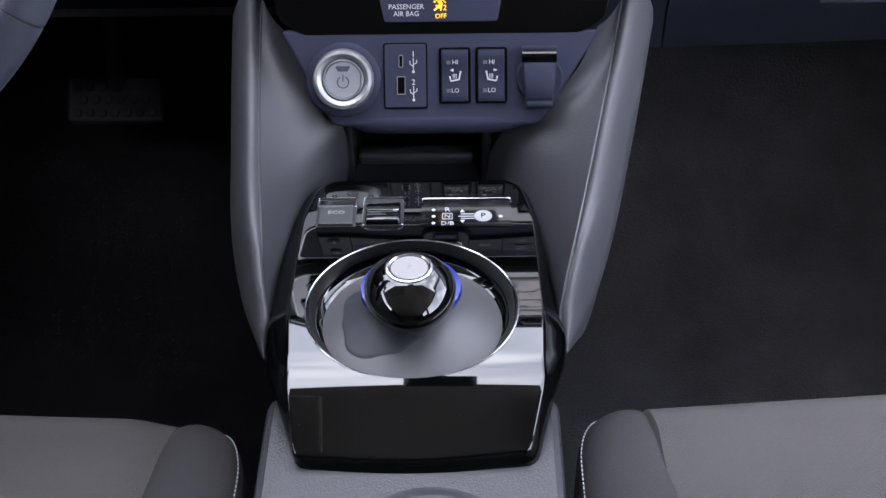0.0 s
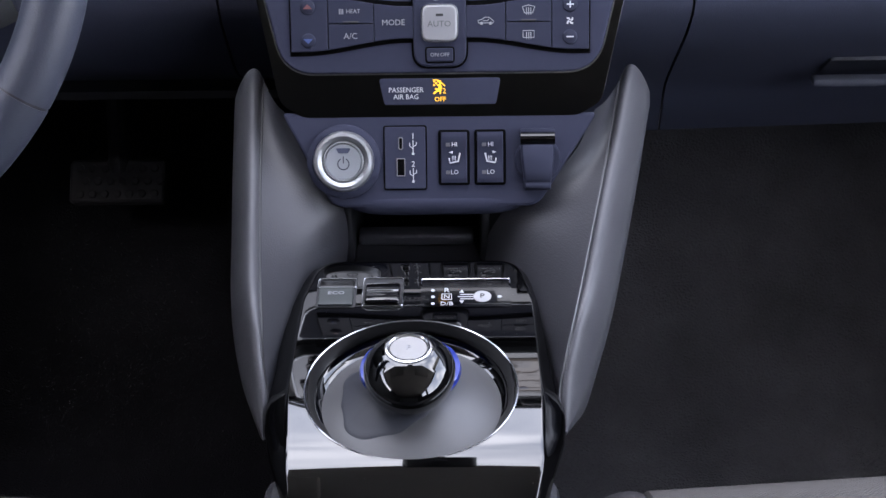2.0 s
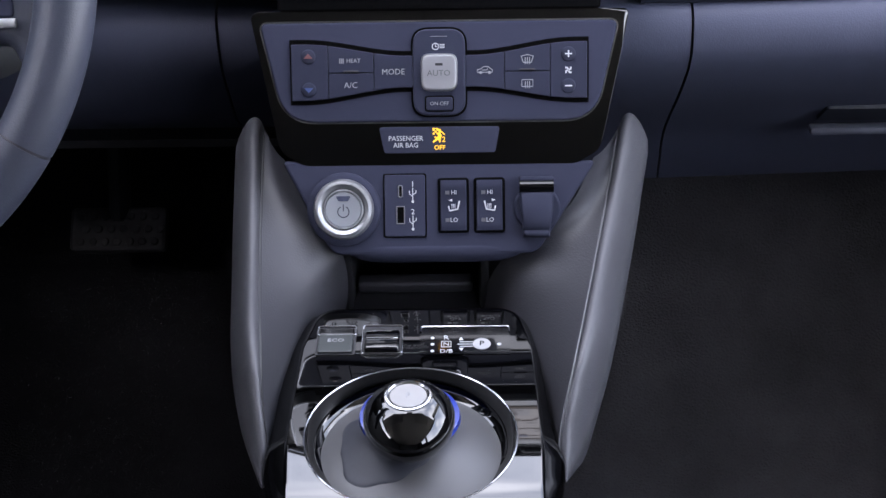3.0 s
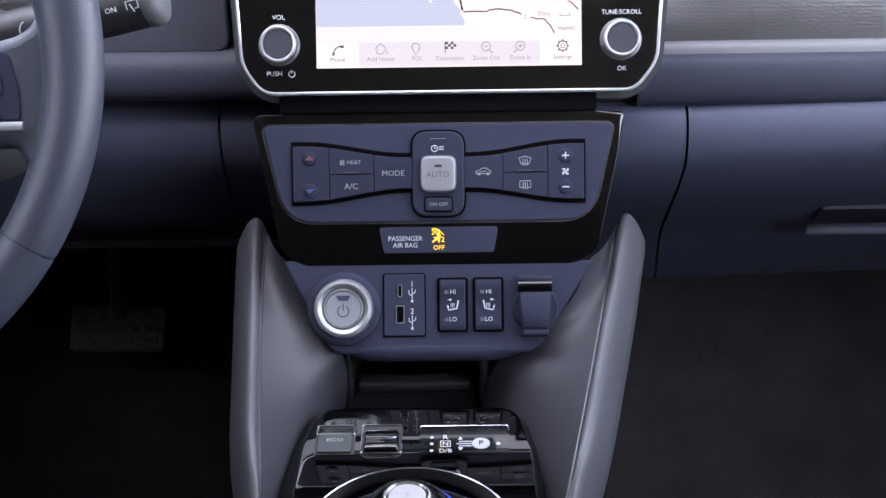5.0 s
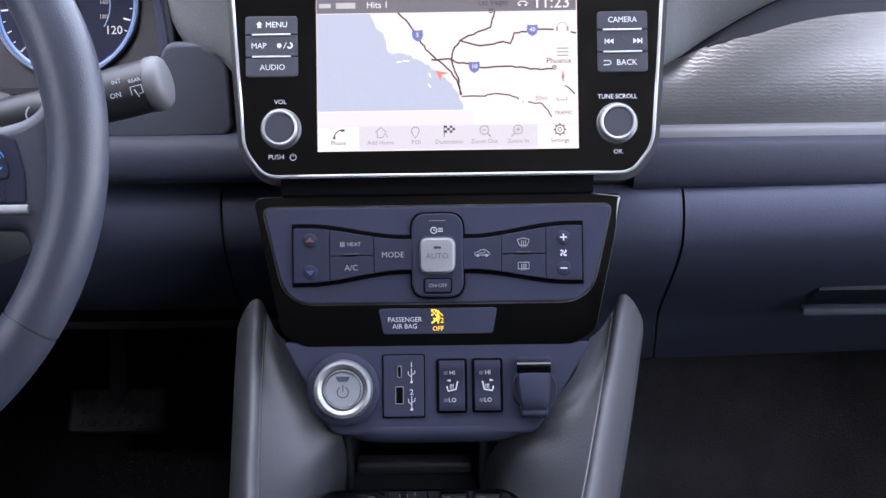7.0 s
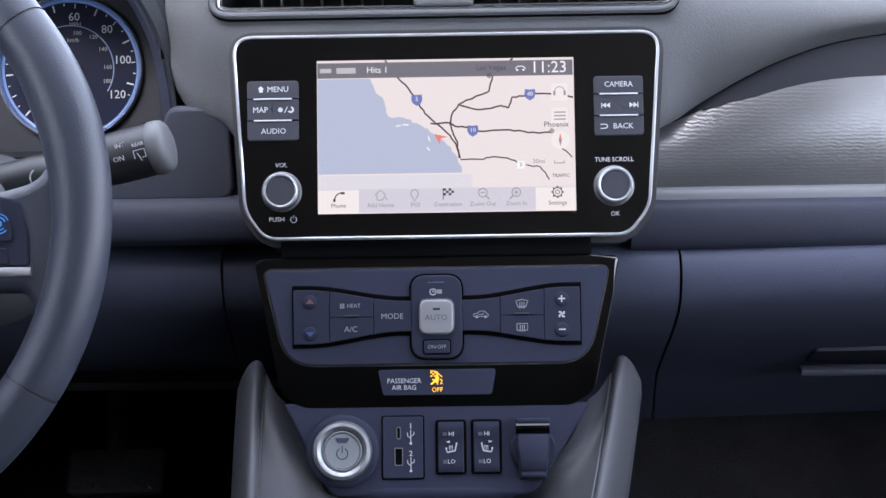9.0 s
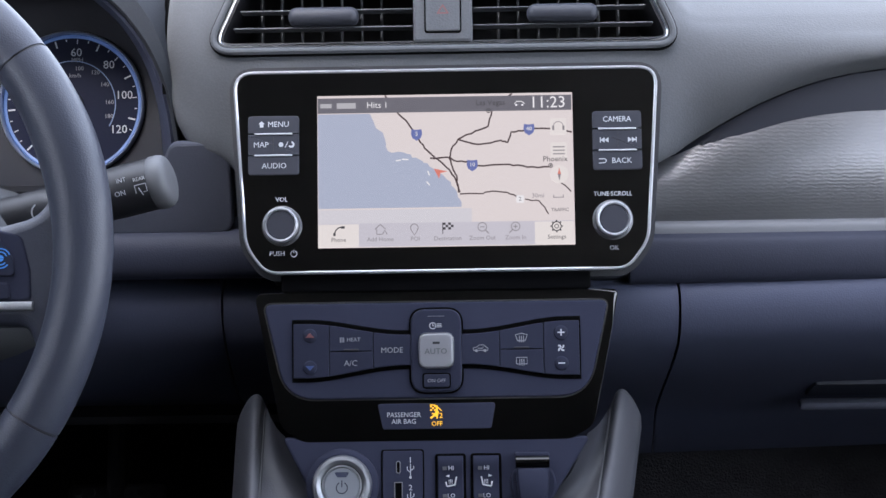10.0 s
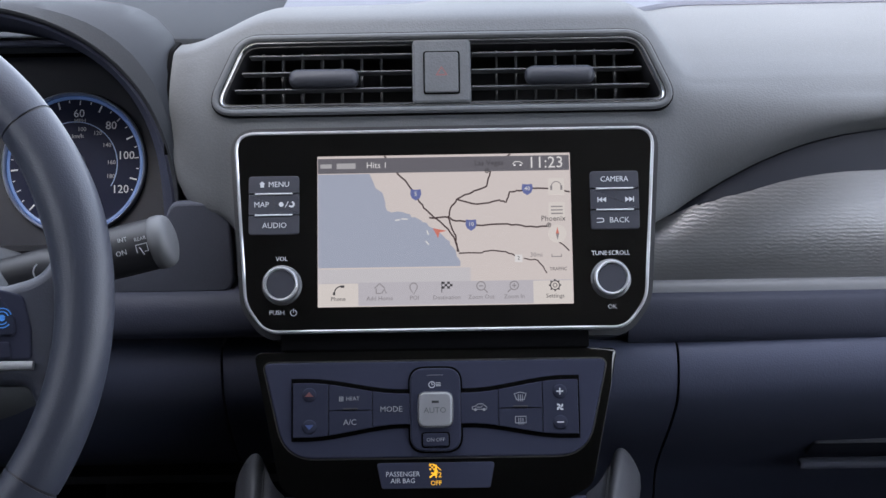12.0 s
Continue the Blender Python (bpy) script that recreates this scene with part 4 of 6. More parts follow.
def waisted(side, a, b, top=None, low=None, n=8):
    us = [a + (b - a) * k / n for k in range(n + 1)]
    out = [(UC + side * u, low if low is not None else lower(u) + 0.0003) for u in us] + [(UC + side * u, top if top is not None else upper(u) - 0.0003) for u in us[::-1]]
    return out if side > 0 else out[::-1]


climkeys = {}
for side in (-1, 1):
    us = [0.017 + (0.0979 - 0.017) * k / 16 for k in range(17)]
    well = [(UC + side * u, lower(u) - 0.0026) for u in us] + [(UC + side * u, upper(u) + 0.0028) for u in us[::-1]]
    # No groove is cut; black colour gives its depth shade.
    part("key_well", plate(well if side > 0 else well[::-1], -0.0056, -0.0052), M_GAPSHADE, clim, "flush black strip, painted shade of the key groove", CP)
    for name, a, b, top, low in (("outer", 0.0728, 0.0968, None, None), ("upper", 0.0430, 0.0724, None, -0.1202), ("lower", 0.0430, 0.0724, -0.1206, None), ("inner", 0.0172, 0.0426, None, None)):
        climkeys[side, name] = part("key", plate(waisted(side, a, b, top, low), -0.0056, -0.0030, 0.0005), M_KEY, clim, "dark grey climate key", CP)
    part("key_lamp", box((0.010, 0.0013, 0.001), (UC + side * 0.0577, -0.1193, -0.0028), 0.0003, 1), M_BLACK, clim, "unlit key lamp", CP)
KH = -0.0030
words("lettering", "HEAT", 0.0026, (UC - 0.0560, -0.1125, KH), M_GREY, climkeys[-1, "upper"], CP)
mark("steam_icon", climkeys[-1, "upper"], M_GREY, CP, *[rect(UC - 0.0652 + d, -0.1142, UC - 0.0646 + d, -0.1108) for d in (0, 0.0011, 0.0022)], h=KH, label="grey seat heat icon")
words("lettering", "A/C", 0.0038, (UC - 0.0580, -0.1284, KH), M_GREY, climkeys[-1, "lower"], CP)
words("lettering", "MODE", 0.0037, (UC - 0.0300, -0.1200, KH), M_GREY, climkeys[-1, "inner"], CP)
for v, flip, mat in ((-0.1095, 1, M_RED), (-0.1310, -1, material("faded_blue_print", (0.035, 0.06, 0.17), 0.5, relief=0))):
    dome = part("dome", lathe([(0.0048, 0), (0.0044, 0.0007), (0.003, 0.0012), (0.001, 0.0014)], 24, (UC - 0.0855, v, KH)), M_KEY, climkeys[-1, "outer"], "raised arrow dome", CP)
    o = [(UC - 0.0885, v - flip * 0.0012), (UC - 0.0825, v - flip * 0.0012), (UC - 0.0855, v + flip * 0.0020)]
    mark("arrow", dome, mat, CP, o if flip > 0 else o[::-1], h=KH + 0.0014, label="coloured temperature arrow")
mark("fan_icon", climkeys[1, "outer"], M_WHITE, CP, *[stroke([(UC + 0.0845 + 0.0004 * math.cos(a), -0.1200 + 0.0004 * math.sin(a)), (UC + 0.0845 + 0.0016 * math.cos(a), -0.1200 + 0.0016 * math.sin(a)), (UC + 0.0845 + 0.0026 * math.cos(a + 0.5), -0.1200 + 0.0026 * math.sin(a + 0.5))], 0.0011) for a in (0.4, 0.4 + math.pi / 2, 0.4 + math.pi, 0.4 + 1.5 * math.pi)], h=KH, label="white fan icon")
for v, plus in ((-0.1095, 1), (-0.1302, 0)):
    dome = part("dome", lathe([(0.0048, 0), (0.0044, 0.0007), (0.003, 0.0012), (0.001, 0.0014)], 24, (UC + 0.0845, v, KH)), M_KEY, climkeys[1, "outer"], "raised fan dome", CP)
    mark("sign", dome, M_WHITE, CP, rect(UC + 0.0822, v - 0.0004, UC + 0.0868, v + 0.0004), *([rect(UC + 0.0841, v - 0.0022, UC + 0.0849, v + 0.0022)] if plus else []), h=KH + 0.0014, label="white plus or minus sign")
u, v = UC + 0.0577, -0.1125
mark("windscreen_icon", climkeys[1, "upper"], M_GREY, CP, stroke([(u - 0.0026, v - 0.0022), (u - 0.0040, v + 0.0018), (u, v + 0.0028), (u + 0.0040, v + 0.0018), (u + 0.0026, v - 0.0022), (u - 0.0026, v - 0.0022)], 0.0006), *[rect(u + d, v - 0.0034, u + d + 0.0005, v + 0.0012) for d in (-0.0016, -0.0002, 0.0012)], h=KH, label="grey windscreen demist icon")
v = -0.1282
mark("rear_window_icon", climkeys[1, "lower"], M_GREY, CP, stroke([(u - 0.0036, v - 0.0022), (u - 0.0036, v + 0.0022), (u + 0.0036, v + 0.0022), (u + 0.0036, v - 0.0022), (u - 0.0036, v - 0.0022)], 0.0006), *[rect(u + d, v - 0.0034, u + d + 0.0005, v + 0.0012) for d in (-0.0016, -0.0002, 0.0012)], h=KH, label="grey rear demist icon")
u, v = UC + 0.0300, -0.1190
mark("recirculation_icon", climkeys[1, "inner"], M_GREY, CP, stroke([(u - 0.0048, v - 0.0018), (u - 0.0050, v - 0.0002), (u - 0.0026, v + 0.0004), (u - 0.0008, v + 0.0018), (u + 0.0022, v + 0.0018), (u + 0.0040, v + 0.0002), (u + 0.0050, v - 0.0006), (u + 0.0048, v - 0.0018), (u - 0.0048, v - 0.0018)], 0.0005), ring_mark(u - 0.0028, v - 0.0020, 0.0010, 0.0009, 0, 350, 12), ring_mark(u + 0.0030, v - 0.0020, 0.0010, 0.0009, 0, 350, 12), stroke([(u - 0.0020, v - 0.0004), (u + 0.0014, v - 0.0004), (u + 0.0018, v + 0.0008)], 0.0005), h=KH, label="grey recirculation icon")
pod = part("pod", plate(rect(UC - 0.0172, -0.1486, UC + 0.0172, -0.0925, 0.0105, 8), -0.0056, -0.0022, 0.0012), M_KEY, clim, "dark centre pod", CP)
part("pod_gap", frame_band(rect(UC - 0.0184, -0.1498, UC + 0.0184, -0.0913, 0.0115, 8), rect(UC - 0.0172, -0.1486, UC + 0.0172, -0.0925, 0.0105, 8), -0.0062, -0.0046), M_GAPSHADE, clim, "dark gap round the pod", CP)
auto = part("auto_button", plate(rect(UC - 0.0114, -0.1322, UC + 0.0114, -0.1090, 0.0056), -0.004, 0.0004, 0.0012), M_SILVERKEY, pod, "silver square button", CP)
part("auto_rim", frame_band(rect(UC - 0.0121, -0.1329, UC + 0.0121, -0.1083, 0.0063), rect(UC - 0.0113, -0.1321, UC + 0.0113, -0.1091, 0.0056), -0.004, -0.0006, 0.0003), M_CHROME, pod, "chrome rim of the button", CP)
words("lettering", "AUTO", 0.0038, (UC - 0.0002, -0.1212, 0.0004), M_DIM, auto, CP)
mark("lamp", auto, M_BLACK, CP, rect(UC - 0.0024, -0.1162, UC + 0.0024, -0.1146), h=0.0004, label="unlit lamp")
part("on_off_gap", frame_band(rect(UC - 0.0096, -0.1462, UC + 0.0096, -0.1356, 0.0024), rect(UC - 0.0087, -0.1453, UC + 0.0087, -0.1365, 0.0016), -0.0026, -0.0019), M_GAPSHADE, pod, "dark gap round the key", CP)
onoff = part("on_off_key", plate(rect(UC - 0.0086, -0.1452, UC + 0.0086, -0.1366, 0.0015), -0.004, -0.0012, 0.0006), M_KEY, pod, "small dark key", CP)
words("lettering", "ON·OFF", 0.0024, (UC, -0.1409, -0.0012), M_GREY, onoff, CP)
mark("timer_icon", pod, M_WHITE, CP, ring_mark(UC - 0.0022, -0.1038, 0.0023, 0.0005, 0, 355), *[rect(UC + 0.0005, -0.1048 + d, UC + 0.0038, -0.1044 + d) for d in (0, 0.0010, 0.0020)], rect(UC - 0.0024, -0.1040, UC - 0.0020, -0.1022), rect(UC - 0.0024, -0.1040, UC - 0.0010, -0.1036), h=-0.0022, label="white climate timer icon")
mark("pod_line", pod, M_GREY, CP, rect(UC - 0.0055, -0.0974, UC + 0.0055, -0.0972), h=-0.0022)

# airbag lamp
lamp = thing("airbag_indicator", SP, "dark panel with lit amber airbag off sign", "indicator panel")
AB = rounded([(UC - 0.0370, -0.1752), (UC + 0.0365, -0.1752), (UC + 0.0397, -0.1578), (UC - 0.0405, -0.1578)], 0.0022, 4)
glass = part("cover", plate(AB, -0.012, -0.0060, 0.0006), M_FACE, lamp, "grey panel", SP)
words("lettering", "PASSENGER", 0.0032, (UC - 0.0226, -0.1655, -0.006), M_WHITE, glass, SP, wide=0.96)
words("lettering", "AIR BAG", 0.0032, (UC - 0.0226, -0.1700, -0.006), M_WHITE, glass, SP, wide=0.96)
words("lettering", "OFF", 0.0030, (UC - 0.0002, -0.1717, -0.006), M_AMBER, glass, SP, label="lit amber off sign")
u, v = UC - 0.0005, -0.1645
mark("airbag_icon", glass, M_AMBER, SP, *[rect(u - 0.0042 + 0.0013 * a, v + 0.0016 + 0.0012 * b, u - 0.0030 + 0.0013 * a, v + 0.0027 + 0.0012 * b) for a in range(4) for b in range(3) if (a + b) % 2 == 0 or a == 3], stroke([(u - 0.0044, v + 0.0056), (u - 0.0010, v + 0.0054), (u + 0.0020, v + 0.0030), (u + 0.0036, v + 0.0014)], 0.0006), ring_mark(u + 0.0004, v + 0.0006, 0.0013, 0.0012, 0, 350, 12), stroke([(u - 0.0002, v), (u - 0.0016, v - 0.0016), (u - 0.0040, v - 0.0034)], 0.0011), stroke([(u - 0.0030, v - 0.0002), (u - 0.0008, v - 0.0008), (u + 0.0012, v - 0.0014)], 0.0009), stroke([(u - 0.0012, v - 0.0014), (u + 0.0006, v - 0.0024), (u + 0.0002, v - 0.0036)], 0.0009), h=-0.006, label="lit amber airbag icon")
words("lettering", "2", 0.0034, (u + 0.0030, v - 0.0018, -0.006), M_AMBER, glass, SP)

# ---- switch panel ----
swp = thing("switch_panel", LP, "grey switch panel under the climate controls", "switch panel")
PANEL = rounded([(-0.072, -0.0535), (0.064, -0.0535), (0.104, 0.0080), (-0.1055, 0.0095)], [0.014, 0.014, 0.003, 0.003], 6)
part("face", plate(PANEL, -0.02, 0.0, 0.002), M_FACE, swp, "grey satin face", LP)
part("lower_roll", tube([Vector((-0.066 + 0.124 * k / 20, -0.0535 + 0.003 + 0.004 * abs(k / 10 - 1) ** 6, -0.008)) for k in range(21)], lambda f: 0.0085 * (1 - 0.75 * abs(2 * f - 1) ** 8), 16), M_FACE, swp, "rolled lower edge", LP)
power = thing("power_button", LP @ Matrix.Translation((-0.0663, -0.0245, 0)), "silver round start button in a wide ring", "button")
PU = (-0.0640, -0.0230, 0.0)
part("collar", lathe([(0.0245, 0), (0.0243, 0.0020), (0.0226, 0.0034), (0.0205, 0.0036)], 64, PU), M_FACE, power, "grey collar", LP)
part("outer_ring", lathe([(0.0203, 0.002), (0.0200, 0.0052), (0.0188, 0.0074), (0.0168, 0.0080), (0.0148, 0.0072), (0.0136, 0.0058), (0.0132, 0.004)], 64, PU, cap=False), M_RINGSILVER, power, "satin silver ring", LP)
part("inner_ring", lathe([(0.0134, 0.004), (0.0132, 0.0064), (0.0126, 0.0066), (0.0121, 0.0058)], 64, PU, cap=False), M_RINGSILVER, power, "polished inner ring", LP)
push = part("push_face", lathe([(0.0122, 0.002), (0.0121, 0.0050), (0.0116, 0.0056), (0.006, 0.0054)], 64, PU), M_PUSH, power, "pale silver push face", LP)
mark("power_icon", push, M_KEY, LP, ring_mark(PU[0], PU[1] - 0.0016, 0.0040, 0.0006, 118, 422), rect(PU[0] - 0.0003, PU[1] - 0.0012, PU[0] + 0.0003, PU[1] + 0.0034), h=0.0057, label="dark power icon")
win = rounded([(PU[0] - 0.0030, PU[1] + 0.0054), (PU[0] + 0.0030, PU[1] + 0.0054), (PU[0] + 0.0052, PU[1] + 0.0088), (PU[0] - 0.0052, PU[1] + 0.0088)], 0.0008, 3)
mark("lamp_window", push, M_LENS, LP, win, h=0.0056, label="grey lamp window")

usb = thing("usb_panel", LP @ Matrix.Translation((-0.0235, -0.021, 0)), "grey socket panel with two data ports", "socket panel")
part("gap", plate(rect(-0.0379, -0.0423, -0.0091, 0.0004, 0.0020), -0.001, 0.0006), M_GAPSHADE, usb, "dark gap", LP)
body = part("body", plate(rect(-0.0370, -0.0414, -0.0100, -0.0005, 0.0015), 0.0, 0.0013, 0.0005), M_FACE, usb, "grey panel", LP)


def port(u, v, w, hgt, r):
    p = part("port", frame_band(rect(u - w, v - hgt, u + w, v + hgt, r), rect(u - w + 0.0007, v - hgt + 0.0007, u + w - 0.0007, v + hgt - 0.0007, r * 0.8), 0.001, 0.0018, 0.0002), M_PORT, body, "metal port rim", LP)
    part("port_inside", plate(rect(u - w + 0.0005, v - hgt + 0.0005, u + w - 0.0005, v + hgt - 0.0005, r * 0.8), 0.001, 0.0015), M_GAPSHADE, p, "black port opening", LP)


port(-0.0264, -0.0115, 0.0016, 0.0042, 0.0014)
port(-0.0264, -0.0272, 0.0029, 0.0060, 0.0004)
for v, n in ((-0.0125, "1"), (-0.0308, "2")):
    words("lettering", n, 0.0036, (-0.0182, v + 0.0056, 0.0013), M_WHITE, body, LP)
    mark("port_icon", body, M_WHITE, LP, rect(-0.01845, v - 0.0055, -0.01795, v + 0.0032), ring_mark(-0.0182, v - 0.0058, 0.0009, 0.0008, 0, 350, 10), stroke([(-0.0204, v + 0.0014), (-0.0203, v - 0.0008), (-0.0182, v - 0.0024)], 0.0005), stroke([(-0.0160, v + 0.0018), (-0.0161, v), (-0.0182, v - 0.0012)], 0.0005), h=0.0013, label="white data port icon")


def seat_switch(u0, flip):
    s = thing("seat_heater_switch", LP @ Matrix.Translation((u0 + 0.0094, -0.021, 0)), "black rocker seat heater switch on grey panel", "switch", "seat heater switches")
    part("gap", plate(rect(u0 - 0.0010, -0.0393, u0 + 0.0198, -0.0028, 0.0024), -0.001, 0.0016, 0.0006), M_GAPSHADE, s, "dark rim", LP)
    prof = spline([(-0.0374, 0.0030), (-0.0330, 0.0036), (-0.021, 0.0022), (-0.0090, 0.0036), (-0.0046, 0.0030)], 16)
    rock = part("rocker", join(sheet([[Vector((u0 + 0.0008, p.x, 0.0)), Vector((u0 + 0.0008, p.x, p.y - 0.0005)), Vector((u0 + 0.0014, p.x, p.y)), Vector((u0 + 0.0174, p.x, p.y)), Vector((u0 + 0.0180, p.x, p.y - 0.0005)), Vector((u0 + 0.0180, p.x, 0.0))] for p in prof]), box((0.0172, 0.0006, 0.003), (u0 + 0.0094, -0.0374, 0.0014)), box((0.0172, 0.0006, 0.003), (u0 + 0.0094, -0.0046, 0.0014))), M_KEY, s, "black rocker", LP)
    words("lettering", "HI", 0.0028, (u0 + 0.0097, -0.0126, 0.0036), M_WHITE, rock, LP)
    words("lettering", "LO", 0.0028, (u0 + 0.0097, -0.0308, 0.0036), M_WHITE, rock, LP)
    for v in (-0.0126, -0.0308):
        mark("lamp", rock, M_PORT, LP, rect(u0 + 0.0040, v - 0.0012, u0 + 0.0068, v + 0.0012), h=0.0035, label="unlit lamp")
    c = u0 + 0.0097
    f = flip
    o = [stroke([(c + f * 0.0036, -0.0182), (c + f * 0.0024, -0.0236), (c - f * 0.0030, -0.0246)], 0.0010), stroke([(c - f * 0.0036, -0.0215), (c - f * 0.0030, -0.0246)], 0.0008)] + [rect(c - 0.0016 + d, -0.0232, c - 0.0012 + d, -0.0200) for d in (0, 0.0010, 0.0020)]
    o.append([(c - f * 0.0012, -0.0168), (c - f * 0.0012, -0.0186), (c - f * 0.0038, -0.0177)][::(-1 if f > 0 else 1)])
    mark("seat_icon", rock, M_WHITE, LP, *o, h=0.0032, label="white seat icon")


seat_switch(-0.0006, 1)
seat_switch(0.0232, -1)
cap = thing("socket_cover", LP @ Matrix.Translation((0.0636, -0.0235, 0)), "black hinged cover over a round power socket", "socket cover")
part("socket_ring", lathe([(0.0156, 0), (0.0153, 0.0022), (0.0142, 0.0036), (0.011, 0.0034)], 48, (0.0640, -0.0235, 0)), M_KEY, cap, "dark socket ring", LP)
profile = spline([(-0.0128, 0.0052), (-0.0132, 0.0080), (-0.0150, 0.0093), (-0.0230, 0.0112), (-0.0310, 0.0116), (-0.0362, 0.0104), (-0.0378, 0.0092), (-0.0402, 0.0098), (-0.0422, 0.0082), (-0.0430, 0.0010)], 40)
rows = []
for p in profile:
    half = 0.0110 - 0.0022 * step(-0.016, -0.043, p.x)
    across = [(-1.0, 0.0), (-1.0, 0.55), (-0.97, 0.80), (-0.88, 0.93), (-0.6, 0.99), (0.0, 1.0), (0.6, 0.99), (0.88, 0.93), (0.97, 0.80), (1.0, 0.55), (1.0, 0.0)]
    rows.append([Vector((0.0636 + half * a, p.x, p.y * b)) for a, b in across])
lid = part("flap", sheet(rows), M_KEY, cap, "dark curved flap", LP)
part("hinge_roll", tube([Vector((0.0524 + 0.0224 * k / 12, -0.0092, 0.0052)) for k in range(13)], 0.0042, 20, up=(0, 0, 1)), M_FLANK, lid, "glossy hinge roll", LP)
part("hinge_plate", box((0.0228, 0.0034, 0.0070), (0.0636, -0.0042, 0.0036), 0.0012, 2), M_KEY, lid, "dark hinge plate", LP)

# ---- console sides, tray and bolsters ----
def bolster(side, seam_pts, outer_pts, inner_pts):
    b = thing("console_bolster", Matrix.Translation((CX + side * 0.12, 0.66, 0.42)), "grey padded console bolster with a stitched seam", "bolster", "console bolsters")
    n = 96
    seam, outer = spline(seam_pts, n), spline(outer_pts, n)
    rows = []
    for j, (s, o) in enumerate(zip(seam, outer)):
        end = min(1.0, (n - j) / 40)
        cap = math.sin(math.pi / 2 * min(1.0, (j + 0.8) / 6))
        row = [s + (o - s) * (k / 12) + Vector((0, 0, (0.0135 * math.sin(math.pi * (k / 12) ** 0.78) ** 0.8 - 0.003 * (1 - cap)) * end ** 0.7)) for k in range(13)]
        row.append(row[-1] + Vector((side * 0.001 * end, 0.002 * end, -0.010 * end)))
        row.append(row[-1] + Vector((side * -0.006 * end, 0.004 * end, -0.040 * end)))
        row.append(row[-1] + Vector((side * -0.016 * end, 0.006 * end, -0.030 * end * end)))
        rows.append(row)
    ahead, first = (seam[0] - seam[2]).normalized(), rows[0]
    mid = (first[0] + first[12]) / 2
    for k in range(1, 7):
        c, d = math.cos(math.pi / 2 * k / 6), math.sin(math.pi / 2 * k / 6)
        rows.insert(0, [mid + (p - mid) * max(c, 0.05) + ahead * 0.009 * d + Vector((0, 0, -0.010 * (1 - c))) for p in first])
    part("pad", sheet(rows), M_BOLSTER, b, "grey padded edge")
    # Same seam, pale right and black left: highlight and shade put into the colour.
    part("seam", tube([r[0] + Vector((0, 0, 0.0008)) for r in rows[8:]], 0.0008, 6), M_PALE if side > 0 else M_BLACK, b, "seam line with its highlight in the colour" if side > 0 else "seam line with its shade in the colour")
    inner = spline(inner_pts, n)
    rows = [[r[0].lerp(i, k / 14) + Vector((0, 0, -0.004 * math.sin(math.pi * k / 14))) for k in range(15)] for r, i in zip(rows[6:], inner)]
    part("inner_panel", sheet(rows), M_INNER, b, "grey grained inner panel")
    return b


def lp(u, v, h):
    return tuple(LP @ Vector((u, v, h)))


bolster(-1, [(-0.1392, 0.827, 0.5565), (-0.1348, 0.7609, 0.533), (-0.1292, 0.6947, 0.5114), (-0.1215, 0.63, 0.497), (-0.1183, 0.601, 0.48), (-0.115, 0.584, 0.463), (-0.1165, 0.57, 0.449)],
        [(-0.1607, 0.826, 0.5435), (-0.1567, 0.7683, 0.5173), (-0.1515, 0.7131, 0.4981), (-0.144, 0.65, 0.486), (-0.1345, 0.609, 0.468), (-0.1245, 0.582, 0.457), (-0.117, 0.566, 0.449)],
        [lp(-0.1035, 0.0105, -0.002), lp(-0.0868, -0.027, -0.003), lp(-0.0660, -0.056, -0.016), (-0.083, 0.745, 0.446), (-0.104, 0.665, 0.444), (-0.1165, 0.605, 0.452), (-0.1160, 0.572, 0.449)])
bolster(1, [(0.1129, 0.827, 0.5565), (0.0982, 0.7609, 0.5298), (0.0832, 0.6947, 0.5103), (0.0685, 0.63, 0.495), (0.0602, 0.601, 0.478), (0.0565, 0.586, 0.462), (0.059, 0.571, 0.449)],
        [(0.1340, 0.826, 0.5435), (0.1207, 0.7683, 0.5162), (0.1076, 0.7131, 0.4971), (0.0926, 0.65, 0.485), (0.0800, 0.613, 0.468), (0.0695, 0.590, 0.458), (0.0595, 0.569, 0.449)],
        [lp(0.1025, 0.010, -0.004), lp(0.084, -0.024, -0.004), lp(0.040, -0.060, -0.022), (0.015, 0.748, 0.444), (0.042, 0.665, 0.444), (0.0560, 0.605, 0.452), (0.0585, 0.573, 0.449)])

tray = thing("storage_tray", Matrix.Translation((-0.034, 0.76, 0.41)), "black open storage tray ahead of the selector", "tray")
part("floor", slab(-0.095, 0.03, 0.66, 0.84, 0.405, 0.412, 0.002), M_BLACK, tray, "black tray floor")
part("rear_wall", slab(-0.12, 0.06, 0.835, 0.845, 0.40, 0.53, 0.002), M_BLACK, tray, "black tray back")
part("ledge", box((0.081, 0.014, 0.009), (-0.0325, 0.767, 0.4615), 0.003, 3), M_INNER, tray, "dark raised lip")
part("pocket_front", box((0.074, 0.008, 0.022), (-0.0325, 0.770, 0.446), 0.003, 2), M_INNER, tray, "dark pocket front")
apron = [[Vector((-0.0325 + half * (k / 10 - 1), y, z)) for k in range(21)] for half, y, z in ((0.040, 0.768, 0.456), (0.043, 0.760, 0.450), (0.050, 0.738, 0.449), (0.055, 0.716, 0.450), (0.056, 0.712, 0.440))]
part("apron", sheet(apron, 0.002), M_BLACK, tray, "black flared apron of the tray")
